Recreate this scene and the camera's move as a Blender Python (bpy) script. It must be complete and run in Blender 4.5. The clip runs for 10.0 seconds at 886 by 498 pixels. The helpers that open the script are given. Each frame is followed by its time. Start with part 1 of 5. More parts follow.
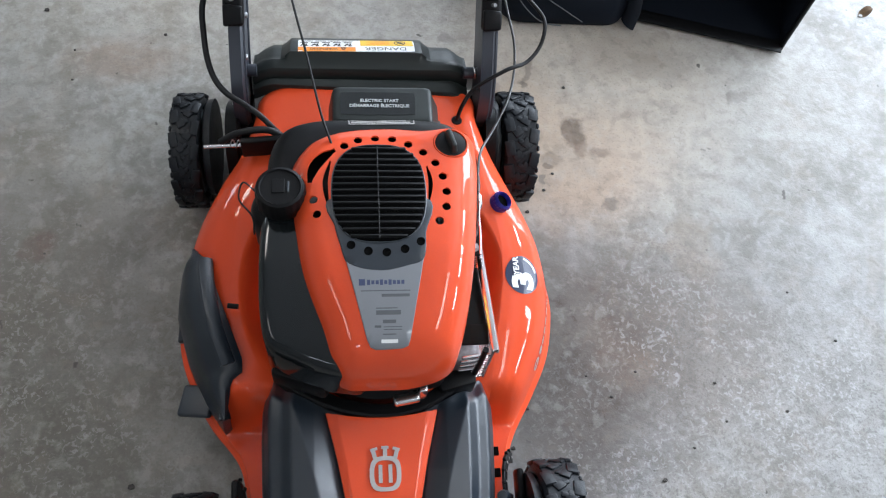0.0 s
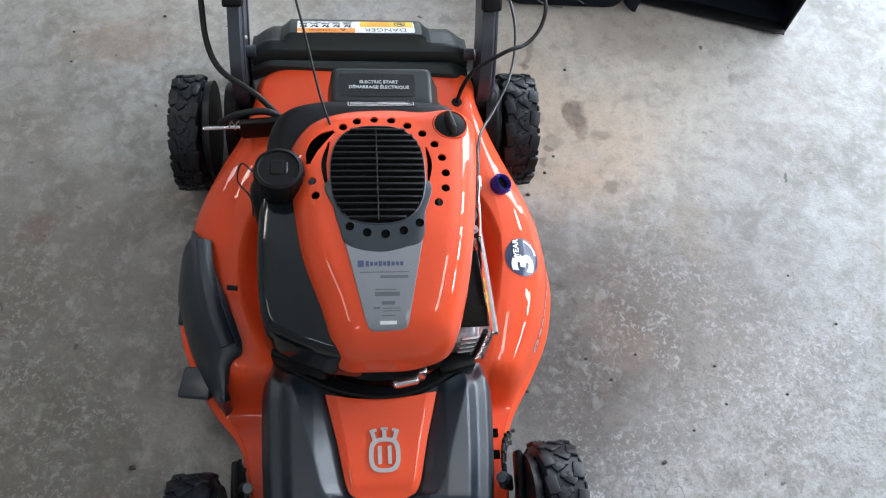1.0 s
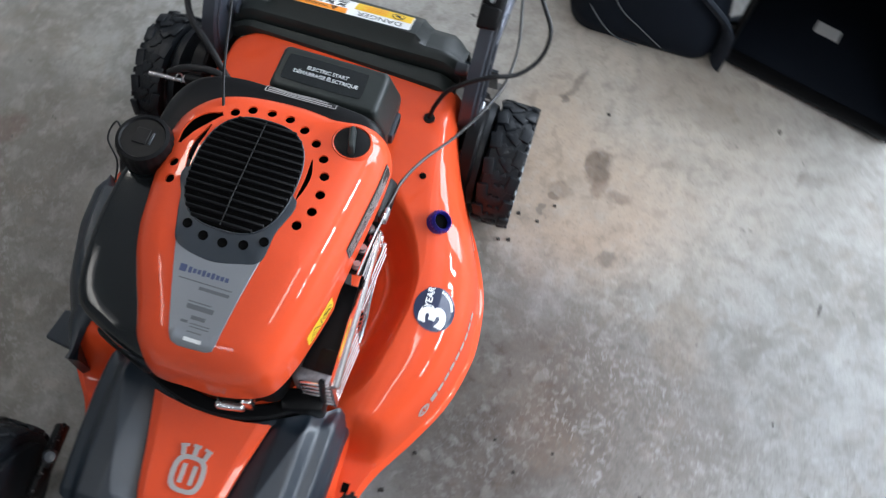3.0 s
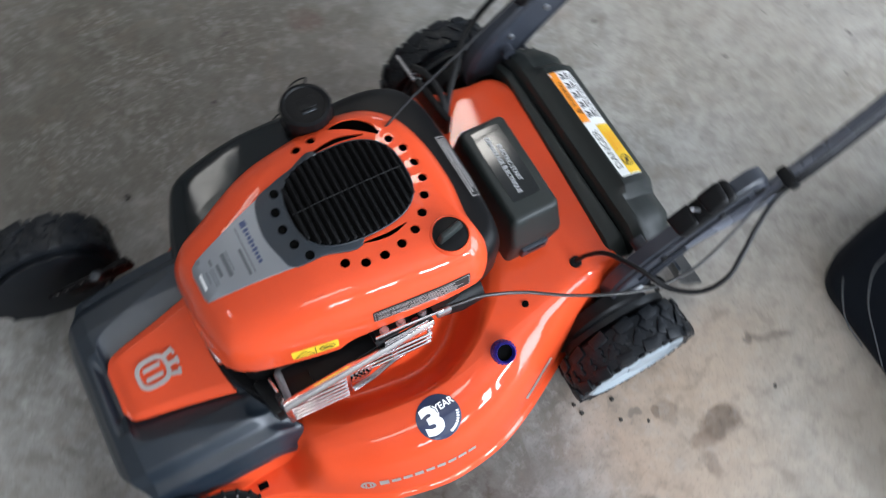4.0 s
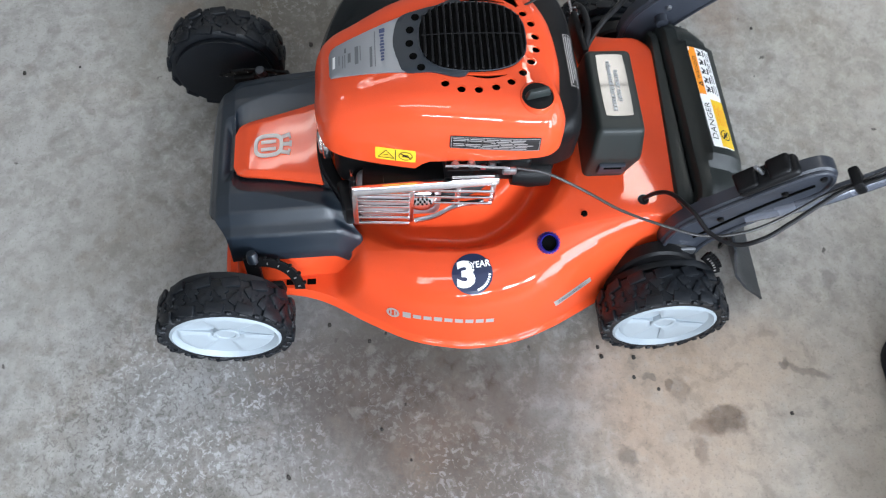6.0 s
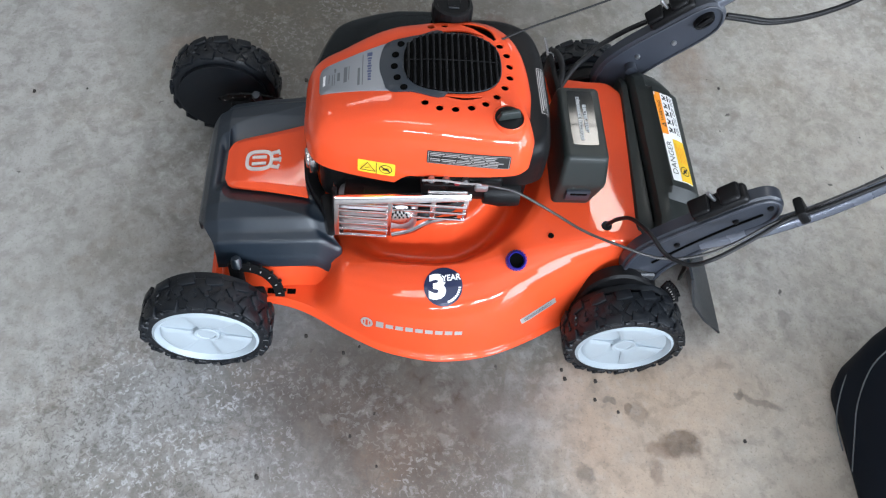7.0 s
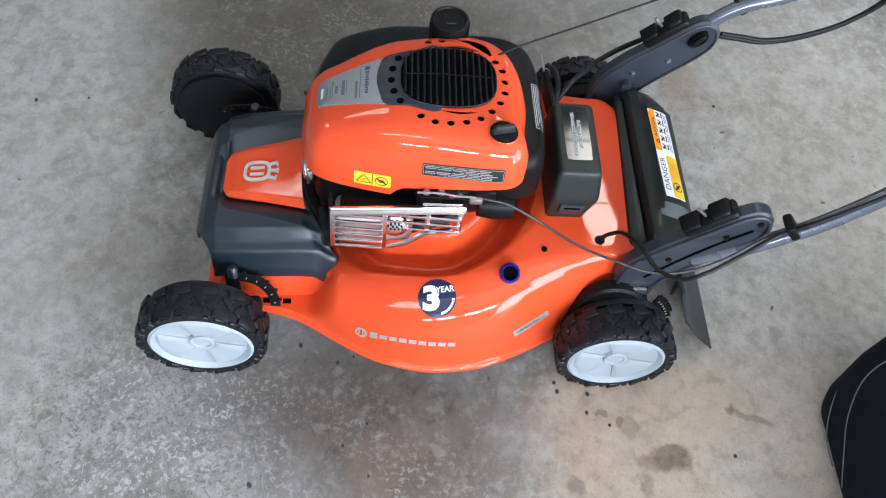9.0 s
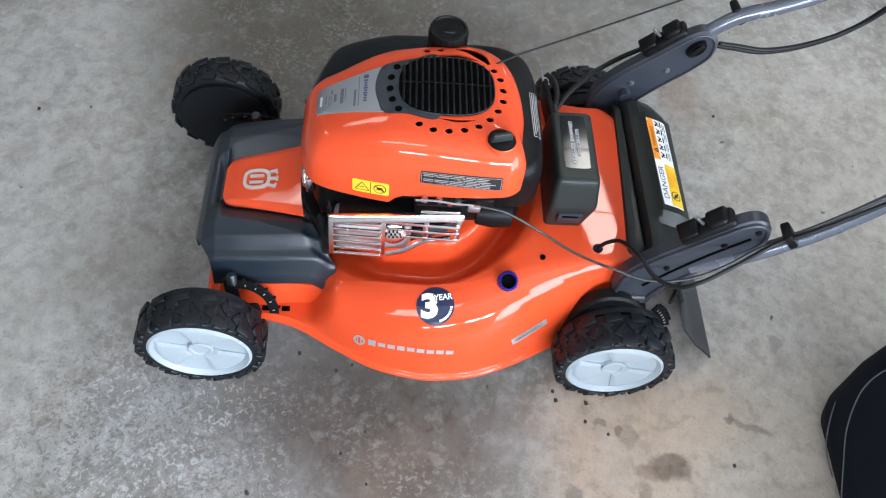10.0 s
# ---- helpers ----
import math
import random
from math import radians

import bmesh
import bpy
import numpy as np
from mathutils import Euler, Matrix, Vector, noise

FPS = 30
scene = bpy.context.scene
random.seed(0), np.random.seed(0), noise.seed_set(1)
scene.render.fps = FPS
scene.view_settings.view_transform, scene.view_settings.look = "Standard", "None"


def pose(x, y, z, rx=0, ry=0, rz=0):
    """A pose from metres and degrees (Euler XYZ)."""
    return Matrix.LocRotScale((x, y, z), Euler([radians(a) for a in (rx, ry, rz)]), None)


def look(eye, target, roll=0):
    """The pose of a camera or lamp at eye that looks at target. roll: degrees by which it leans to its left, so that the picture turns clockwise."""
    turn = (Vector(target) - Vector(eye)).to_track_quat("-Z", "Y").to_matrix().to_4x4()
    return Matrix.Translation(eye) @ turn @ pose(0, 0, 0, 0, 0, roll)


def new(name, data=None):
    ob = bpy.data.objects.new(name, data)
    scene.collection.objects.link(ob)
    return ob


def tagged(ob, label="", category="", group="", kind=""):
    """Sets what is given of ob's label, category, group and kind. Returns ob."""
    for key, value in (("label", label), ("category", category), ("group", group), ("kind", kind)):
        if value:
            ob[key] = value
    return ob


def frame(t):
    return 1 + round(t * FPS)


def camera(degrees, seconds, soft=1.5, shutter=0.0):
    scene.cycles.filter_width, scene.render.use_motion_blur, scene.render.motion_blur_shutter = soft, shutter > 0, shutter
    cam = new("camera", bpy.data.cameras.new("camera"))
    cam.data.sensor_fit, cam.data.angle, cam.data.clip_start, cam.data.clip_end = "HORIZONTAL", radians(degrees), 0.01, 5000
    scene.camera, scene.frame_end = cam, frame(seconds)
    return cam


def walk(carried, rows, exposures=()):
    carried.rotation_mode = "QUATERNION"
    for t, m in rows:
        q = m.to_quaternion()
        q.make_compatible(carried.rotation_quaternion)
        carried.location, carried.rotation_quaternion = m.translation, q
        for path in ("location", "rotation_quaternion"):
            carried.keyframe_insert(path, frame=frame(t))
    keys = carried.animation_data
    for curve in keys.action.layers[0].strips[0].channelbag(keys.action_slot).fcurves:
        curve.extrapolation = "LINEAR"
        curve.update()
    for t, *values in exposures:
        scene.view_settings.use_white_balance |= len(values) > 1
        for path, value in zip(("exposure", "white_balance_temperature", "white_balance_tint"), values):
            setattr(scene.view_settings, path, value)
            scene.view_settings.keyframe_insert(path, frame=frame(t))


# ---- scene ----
from mathutils.bvhtree import BVHTree

cam = camera(56.0, 10.0, soft=1.15, shutter=0.55)
PATH = [
    (0, (-0.0344, -0.5324, 1.3465), (0.1174, 0.0733, 0.2063), 11.75),
    (0.5, (-0.0338, -0.5350, 1.3456), (0.1177, 0.0642, 0.2019), 11.86),
    (1, (-0.0295, -0.5357, 1.3429), (0.1177, 0.0498, 0.1916), 11.84),
    (1.5, (-0.0243, -0.5360, 1.3359), (0.1167, 0.0338, 0.1760), 11.66),
    (2, (0.0427, -0.5018, 1.3277), (0.1313, 0.0485, 0.1532), 9.34),
    (2.2, (0.1158, -0.4872, 1.3286), (0.1501, 0.0674, 0.1534), 6.08),
    (3.3, (0.3247, -0.2601, 1.2533), (0.1641, 0.2264, 0.0585), 10.56),
    (3.5, (0.3293, -0.1912, 1.2774), (0.1103, 0.2138, 0.0617), 10.19),
    (3.7, (0.3486, -0.1709, 1.2771), (0.0548, 0.2124, 0.0701), 10.02),
    (4, (0.4149, -0.1211, 1.2925), (-0.0007, 0.1775, 0.0975), 7.49),
    (4.1, (0.4396, -0.1129, 1.2969), (-0.0032, 0.1561, 0.1046), 7.18),
    (4.5, (0.5228, -0.1037, 1.2831), (0.0282, 0.0511, 0.0908), 6.75),
    (5, (0.5849, -0.1120, 1.2865), (0.0744, -0.0036, 0.0958), 6.05),
    (5.5, (0.6748, -0.1206, 1.2852), (0.1382, -0.0143, 0.1059), 6.49),
    (5.7, (0.7111, -0.1148, 1.2927), (0.1575, -0.0130, 0.1208), 6.42),
    (7, (0.8898, -0.0866, 1.3258), (0.1963, 0.0294, 0.2323), 9.45),
    (7.5, (0.8953, -0.0837, 1.3325), (0.1974, 0.0351, 0.2421), 9.97),
    (8, (0.8954, -0.0825, 1.3350), (0.1953, 0.0354, 0.2460), 10.03),
    (8.5, (0.8977, -0.0847, 1.3356), (0.1924, 0.0356, 0.2502), 10.21),
    (9, (0.9002, -0.0798, 1.3367), (0.1885, 0.0363, 0.2550), 10.00),
    (9.5, (0.9016, -0.0738, 1.3381), (0.1840, 0.0374, 0.2598), 9.68),
    (10, (0.9071, -0.0705, 1.3363), (0.1799, 0.0384, 0.2642), 9.53),
]
EXPOSURES = [(0, 0.02), (2.2, 0.01), (3.4, -0.12), (4.6, -0.12), (5.4, 0.0), (10, 0.0)]
walk(cam, [(t, look(eye, target, roll)) for t, eye, target, roll in PATH], EXPOSURES)

# ---- light: daylight from an added side opening and a row of windows on the +x side and an open garage door on the +y side, two small windows, shop lights ----
world = bpy.data.worlds.new("world")
scene.world = world
world.use_nodes = True
wn = world.node_tree
sky = wn.nodes.new("ShaderNodeTexSky")
sky.sky_type = "NISHITA"
sky.sun_disc = False
sky.sun_elevation, sky.sun_rotation = radians(77), radians(170)
wn.nodes["Background"].inputs["Strength"].default_value = 0.10
wn.links.new(sky.outputs[0], wn.nodes["Background"].inputs["Color"])


def lamp(name, kind, m, energy, colour=(1, 1, 1), size=None, angle=None):
    data = bpy.data.lights.new(name, kind)
    data.energy, data.color = energy, colour
    if size:
        data.shape, data.size, data.size_y = "RECTANGLE", size[0], size[1]
    if angle is not None:
        data.angle = angle
    ob = new(name, data)
    ob.matrix_world = m
    return ob


sun = lamp("sun", "SUN", look((0, 0, 5), (-0.2, 1.15, 0.0)), 2.0, (1.0, 0.95, 0.88), angle=radians(0.5))
DOOR_X = 3.4
WX, WY0, WY1, H = -3.0, -2.6, 3.4, 2.6
DAY = (0.860, 0.966, 1.10)
for dx, power in ((0.1, 8), (1.3, 76), (2.5, 90)):
    lamp("door_daylight", "AREA", look((dx, 3.37, 1.12), (dx * 0.8, 0.0, 0.75)), power, DAY, (1.15, 2.0))
# added lamp in an unseen opening, to brighten the floor near the bag
lamp("added_side_daylight", "AREA", look((DOOR_X - 0.02, 2.35, 1.03), (0.3, 0.5, 0.4)), 116, DAY, (1.0, 1.95))
WINDOWS = (-0.80, -0.10, 0.60, 1.30)
for wy, power in zip(WINDOWS, (16, 26, 44, 56)):
    lamp("window_daylight", "AREA", look((DOOR_X - 0.02, wy, 1.55), (0.0, wy, 0.55)), power, DAY, (0.46, 0.28))
lamp("high_window_daylight", "AREA", look((-0.59, -2.68, 2.05), (-0.2, 0.0, 0.4)), 5.5, DAY, (0.50, 0.34))
lamp("west_window_daylight", "AREA", look((WX - 0.08, 2.10, 1.29), (-0.2, 0.2, 0.25)), 5.5, DAY, (0.46, 0.38))
SHOP_LIGHTS = ((1.45, -0.95, 12), (-1.70, -1.45, 5))
for lx, ly, power in SHOP_LIGHTS:
    lamp("shop_light_glow", "AREA", look((lx, ly, 2.50), (lx, ly, 0)), power, (0.96, 0.97, 0.98), (0.30, 1.2))


# ---- materials ----
def material(name, colour, rough=0.5, metal=0.0, grain=None, bump=0.0, spread=0.25, coat=0.0, spec=0.5):
    """colour varied at two scales: grain = (fine scale, broad scale) per metre."""
    m = bpy.data.materials.new(name)
    m.use_nodes = True
    nt = m.node_tree
    n, l = nt.nodes, nt.links
    b = n["Principled BSDF"]
    b.inputs["Base Color"].default_value = (*colour, 1)
    b.inputs["Roughness"].default_value = rough
    b.inputs["Metallic"].default_value = metal
    b.inputs["Specular IOR Level"].default_value = spec
    if coat:
        b.inputs["Coat Weight"].default_value = coat
        b.inputs["Coat Roughness"].default_value = 0.04
    if grain:
        co = n.new("ShaderNodeTexCoord")
        fine, broad = n.new("ShaderNodeTexNoise"), n.new("ShaderNodeTexNoise")
        fine.inputs["Scale"].default_value, broad.inputs["Scale"].default_value = grain
        fine.inputs["Detail"].default_value, broad.inputs["Detail"].default_value = 3, 4
        l.new(co.outputs["Object"], fine.inputs["Vector"])
        l.new(co.outputs["Object"], broad.inputs["Vector"])
        add = n.new("ShaderNodeMath")
        add.operation = "ADD"
        l.new(fine.outputs["Fac"], add.inputs[0])
        l.new(broad.outputs["Fac"], add.inputs[1])
        ramp = n.new("ShaderNodeMapRange")
        ramp.inputs["From Min"].default_value, ramp.inputs["From Max"].default_value = 0.6, 1.4
        ramp.inputs["To Min"].default_value, ramp.inputs["To Max"].default_value = 1 - spread, 1 + spread
        l.new(add.outputs[0], ramp.inputs["Value"])
        mix = n.new("ShaderNodeVectorMath")
        mix.operation = "SCALE"
        mix.inputs[0].default_value = colour
        l.new(ramp.outputs[0], mix.inputs["Scale"])
        l.new(mix.outputs[0], b.inputs["Base Color"])
        rr = n.new("ShaderNodeMapRange")
        rr.inputs["To Min"].default_value, rr.inputs["To Max"].default_value = max(rough - 0.08, 0.02), min(rough + 0.1, 1)
        l.new(broad.outputs["Fac"], rr.inputs["Value"])
        l.new(rr.outputs[0], b.inputs["Roughness"])
        if bump:
            bp = n.new("ShaderNodeBump")
            bp.inputs["Strength"].default_value = bump
            bp.inputs["Distance"].default_value = 0.001
            l.new(fine.outputs["Fac"], bp.inputs["Height"])
            l.new(bp.outputs[0], b.inputs["Normal"])
    return m


ORANGE = material("orange_paint", (0.69, 0.069, 0.018), 0.58, grain=(900, 9), bump=0.02, spread=0.05, coat=0.65, spec=0.10)
ORANGE_PLASTIC = material("orange_plastic", (0.69, 0.071, 0.020), 0.56, grain=(700, 12), bump=0.02, spread=0.05, coat=0.75, spec=0.12)
CHARCOAL = material("charcoal_plastic", (0.011, 0.017, 0.025), 0.34, grain=(1200, 14), bump=0.22, spread=0.15, spec=0.64)
BLACK = material("black_plastic", (0.0045, 0.0045, 0.005), 0.40, grain=(900, 15), bump=0.15, spread=0.2, spec=0.16)
GLOSS_BLACK = material("smoked_plastic", (0.007, 0.009, 0.010), 0.09, grain=(300, 10), spread=0.15, spec=0.46)
# black painted in for the shade inside holes, slots and the grille
PIT = material("recess_shade_black", (0.002, 0.002, 0.002), 0.8, spec=0.03)
RUBBER = material("tyre_rubber", (0.0045, 0.006, 0.0085), 0.42, grain=(500, 25), bump=0.4, spread=0.35, spec=0.32)
RIM = material("pale_rim_plastic", (0.32, 0.365, 0.40), 0.45, grain=(600, 20), bump=0.08, spread=0.06)
BRACKET = material("slate_bracket_plastic", (0.026, 0.030, 0.040), 0.38, grain=(900, 18), bump=0.15, spread=0.12)
TUBE = material("grey_handle_paint", (0.13, 0.14, 0.17), 0.25, metal=0.5, grain=(300, 20), spread=0.08, coat=0.4)
CHROME = material("bright_steel", (0.78, 0.74, 0.74), 0.22, metal=1.0, grain=(400, 40), bump=0.1, spread=0.10)
STEEL = material("dull_steel", (0.45, 0.46, 0.48), 0.35, metal=1.0, grain=(400, 30), bump=0.1, spread=0.15)
CABLE = material("cable_sheath", (0.006, 0.006, 0.007), 0.48, grain=(600, 40), spread=0.2, spec=0.3)
CABLE_GREY = material("throttle_cable_sheath", (0.030, 0.029, 0.029), 0.30, grain=(600, 40), spread=0.2)
BLUE = material("blue_cap_plastic", (0.014, 0.014, 0.19), 0.3, grain=(500, 40), spread=0.1)
NAVY = material("navy_sticker", (0.004, 0.011, 0.048), 0.35, grain=(500, 60), spread=0.05)
WHITE = material("white_print", (0.80, 0.80, 0.80), 0.45, grain=(500, 60), spread=0.04)
GREY_PRINT = material("pale_grey_print", (0.42, 0.43, 0.44), 0.45, grain=(500, 60), spread=0.06)
YELLOW = material("yellow_print", (0.82, 0.52, 0.03), 0.45, grain=(500, 60), spread=0.05)
AMBER = material("orange_print", (0.85, 0.28, 0.02), 0.45, grain=(500, 60), spread=0.05)
INK = material("black_print", (0.012, 0.012, 0.012), 0.5)
SILVER = material("silver_plate", (0.25, 0.26, 0.28), 0.33, metal=0.45, grain=(900, 25), bump=0.05, spread=0.05)
PLATE_PRINT = material("grey_plate_print", (0.10, 0.105, 0.115), 0.5, grain=(600, 60), spread=0.1)
NAVY_PRINT = material("navy_plate_print", (0.045, 0.06, 0.13), 0.5, grain=(600, 60), spread=0.1)
MUFFLER = material("greyed_steel", (0.48, 0.44, 0.45), 0.42, metal=0.8, grain=(300, 25), bump=0.15, spread=0.25)
DOOR_PLASTIC = material("greenish_black_plastic", (0.016, 0.020, 0.019), 0.42, grain=(900, 14), bump=0.15, spread=0.2, spec=0.36)
SILVER_PRINT = material("silver_print", (0.50, 0.47, 0.46), 0.35, metal=0.5, grain=(600, 60), spread=0.1)
RED = material("red_plastic", (0.20, 0.012, 0.018), 0.4, grain=(500, 30), spread=0.1)
BIN = material("dark_navy_fabric", (0.007, 0.010, 0.016), 0.72, grain=(900, 10), bump=0.3, spread=0.2, spec=0.12)
BIN_RIM = material("slate_frame_plastic", (0.018, 0.023, 0.032), 0.7, grain=(900, 14), bump=0.1, spread=0.15, spec=0.15)
PIPING = material("grey_piping", (0.10, 0.11, 0.12), 0.5, grain=(900, 30), spread=0.1)
PLASTER = material("painted_wall", (0.20, 0.20, 0.20), 0.85, grain=(60, 1.2), bump=0.15, spread=0.08)
CEIL = material("ceiling_paint", (0.52, 0.52, 0.52), 0.9, grain=(60, 1.0), bump=0.15, spread=0.06)
LEAF = material("dry_leaf", (0.12, 0.07, 0.035), 0.8, grain=(300, 50), bump=0.3, spread=0.3)
GRIT = material("grit", (0.035, 0.030, 0.026), 0.8, grain=(300, 50), spread=0.3)
DIFFUSER = bpy.data.materials.new("lit_diffuser")
DIFFUSER.use_nodes = True
DIFFUSER.node_tree.nodes["Principled BSDF"].inputs["Emission Color"].default_value = (1.0, 0.97, 0.92, 1)
DIFFUSER.node_tree.nodes["Principled BSDF"].inputs["Emission Strength"].default_value = 20.0
TUBE_LIGHT = bpy.data.materials.new("lit_tube")
TUBE_LIGHT.use_nodes = True
TUBE_LIGHT.node_tree.nodes["Principled BSDF"].inputs["Emission Color"].default_value = (1.0, 0.95, 0.86, 1)
TUBE_LIGHT.node_tree.nodes["Principled BSDF"].inputs["Emission Strength"].default_value = 7.0


def concrete():
    m = bpy.data.materials.new("stained_and_shaded_concrete")
    m.use_nodes = True
    nt = m.node_tree
    n, l = nt.nodes, nt.links
    b = n["Principled BSDF"]
    co = n.new("ShaderNodeTexCoord")

    def noise_tex(scale, detail=6, rough=0.6, distort=0.0):
        t = n.new("ShaderNodeTexNoise")
        t.inputs["Scale"].default_value, t.inputs["Detail"].default_value = scale, detail
        t.inputs["Roughness"].default_value, t.inputs["Distortion"].default_value = rough, distort
        l.new(co.outputs["Object"], t.inputs["Vector"])
        return t.outputs["Fac"]

    def span(v, a, b2, lo, hi):
        r = n.new("ShaderNodeMapRange")
        r.inputs["From Min"].default_value, r.inputs["From Max"].default_value = a, b2
        r.inputs["To Min"].default_value, r.inputs["To Max"].default_value = lo, hi
        l.new(v, r.inputs["Value"])
        return r.outputs[0]

    def blend(fac, c1, c2):
        x = n.new("ShaderNodeMix")
        x.data_type = "RGBA"
        for s, c in ((x.inputs[6], c1), (x.inputs[7], c2)):
            if isinstance(c, tuple):
                s.default_value = (*c, 1)
            else:
                l.new(c, s)
        if isinstance(fac, float):
            x.inputs[0].default_value = fac
        else:
            l.new(fac, x.inputs[0])
        return x.outputs[2]

    def mul(a, b2):
        x = n.new("ShaderNodeMath")
        x.operation = "MULTIPLY"
        l.new(a, x.inputs[0])
        if isinstance(b2, float):
            x.inputs[1].default_value = b2
        else:
            l.new(b2, x.inputs[1])
        return x.outputs[0]

    def ellipse(x, y, a, d, outer, inner):
        mp = n.new("ShaderNodeMapping")
        mp.vector_type = "TEXTURE"
        mp.inputs["Location"].default_value, mp.inputs["Scale"].default_value = (x, y, 0), (a, d, 1)
        l.new(shift.outputs[0], mp.inputs["Vector"])
        ln = n.new("ShaderNodeVectorMath")
        ln.operation = "LENGTH"
        l.new(mp.outputs[0], ln.inputs[0])
        return span(ln.outputs["Value"], outer, inner, 0.0, 1.0)

    def top(a, b2):
        x = n.new("ShaderNodeMath")
        x.operation = "MAXIMUM"
        l.new(a, x.inputs[0])
        l.new(b2, x.inputs[1])
        return x.outputs[0]

    # a wandering offset roughens the outline of every patch
    wob = n.new("ShaderNodeTexNoise")
    wob.inputs["Scale"].default_value, wob.inputs["Detail"].default_value = 26, 4
    l.new(co.outputs["Object"], wob.inputs["Vector"])
    sub = n.new("ShaderNodeVectorMath")
    sub.operation = "MULTIPLY_ADD"
    sub.inputs[1].default_value, sub.inputs[2].default_value = (0.05, 0.05, 0), (-0.025, -0.025, 0)
    l.new(wob.outputs["Color"], sub.inputs[0])
    shift = n.new("ShaderNodeVectorMath")
    l.new(co.outputs["Object"], shift.inputs[0])
    l.new(sub.outputs[0], shift.inputs[1])

    broad, mid, soft = noise_tex(1.9, 4, 0.55, 0.6), noise_tex(7.5, 5, 0.62, 0.8), noise_tex(21, 4, 0.6, 0.6)
    fine, grit, clump = noise_tex(62, 4, 0.62, 0.4), noise_tex(210, 3, 0.6), noise_tex(8, 3, 0.6, 0.4)
    tan = noise_tex(4.2, 5, 0.62, 0.7)
    c = blend(span(broad, 0.36, 0.64, 0, 1), (0.245, 0.230, 0.205), (0.345, 0.342, 0.336))
    c = blend(span(tan, 0.50, 0.66, 0, 0.42), c, (0.300, 0.240, 0.180))
    c = blend(span(mid, 0.49, 0.64, 0, 0.62), c, (0.165, 0.148, 0.124))
    c = blend(span(mid, 0.48, 0.36, 0, 0.55), c, (0.470, 0.462, 0.448))
    c = blend(span(soft, 0.51, 0.62, 0, 0.42), c, (0.165, 0.150, 0.128))
    c = blend(span(soft, 0.48, 0.38, 0, 0.36), c, (0.500, 0.490, 0.470))
    c = blend(span(fine, 0.54, 0.66, 0, 0.42), c, (0.170, 0.155, 0.136))
    c = blend(span(fine, 0.46, 0.35, 0, 0.38), c, (0.540, 0.530, 0.510))
    # old spots and broad painted-in light and shade: place, half sizes, turn, colour, strength
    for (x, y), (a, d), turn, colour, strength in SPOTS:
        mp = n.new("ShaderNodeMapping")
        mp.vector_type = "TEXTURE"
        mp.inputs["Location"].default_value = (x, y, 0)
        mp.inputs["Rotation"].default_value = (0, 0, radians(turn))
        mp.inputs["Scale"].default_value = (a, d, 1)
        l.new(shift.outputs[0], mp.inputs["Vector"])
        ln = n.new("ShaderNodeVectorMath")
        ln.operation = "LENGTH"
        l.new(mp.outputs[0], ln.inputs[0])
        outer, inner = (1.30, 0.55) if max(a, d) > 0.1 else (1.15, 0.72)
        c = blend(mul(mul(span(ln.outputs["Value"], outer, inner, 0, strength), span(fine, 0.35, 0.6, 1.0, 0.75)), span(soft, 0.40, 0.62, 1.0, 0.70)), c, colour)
    # small mottles of paler and browner skin
    mottle, warm = noise_tex(30, 5, 0.62, 0.3), noise_tex(13, 4, 0.6, 0.9)
    c = blend(span(mottle, 0.54, 0.64, 0, 0.16), c, (0.56, 0.545, 0.52))
    c = blend(span(mottle, 0.46, 0.37, 0, 0.26), c, (0.15, 0.128, 0.104))
    c = blend(span(warm, 0.54, 0.68, 0, 0.15), c, (0.28, 0.200, 0.140))
    # the slab is worn rough in places: pale curls of bare aggregate in clumps, dark grit between them
    worn = top(top(ellipse(0.42, -0.43, 0.24, 0.24, 1.3, 0.5), mul(ellipse(0.85, -0.16, 0.50, 0.26, 1.3, 0.4), 0.7)), top(mul(ellipse(-0.62, -0.16, 0.36, 0.42, 1.25, 0.4), 0.45), mul(ellipse(0.55, 0.02, 0.12, 0.20, 1.3, 0.6), 0.6)))
    fleck = noise_tex(105, 3, 0.6, 0.9)
    c = blend(mul(mul(span(fleck, 0.552, 0.595, 0, 0.58), span(clump, 0.42, 0.58, 0.12, 1.0)), worn), c, (0.56, 0.558, 0.565))
    c = blend(mul(mul(span(fleck, 0.450, 0.390, 0, 0.66), span(clump, 0.66, 0.44, 0.30, 1.0)), worn), c, (0.095, 0.088, 0.080))
    c = blend(mul(span(grit, 0.56, 0.66, 0, 0.40), worn), c, (0.110, 0.102, 0.092))
    c = blend(span(grit, 0.57, 0.67, 0, 0.34), c, (0.13, 0.12, 0.108))
    # sparse dark pits
    pits = n.new("ShaderNodeTexVoronoi")
    pits.inputs["Scale"].default_value = 38
    l.new(shift.outputs[0], pits.inputs["Vector"])
    pick = n.new("ShaderNodeSeparateColor")
    l.new(pits.outputs["Color"], pick.inputs[0])
    c = blend(mul(span(pits.outputs["Distance"], 0.16, 0.09, 0, 0.85), span(pick.outputs["Red"], 0.955, 0.965, 0, 1.0)), c, (0.060, 0.052, 0.044))
    tone = n.new("ShaderNodeVectorMath")
    tone.operation = "SCALE"
    tone.inputs["Scale"].default_value = 0.84
    l.new(c, tone.inputs[0])
    l.new(tone.outputs[0], b.inputs["Base Color"])
    l.new(span(mid, 0.3, 0.7, 0.40, 0.62), b.inputs["Roughness"])
    b.inputs["Specular IOR Level"].default_value = 0.5
    bp = n.new("ShaderNodeBump")
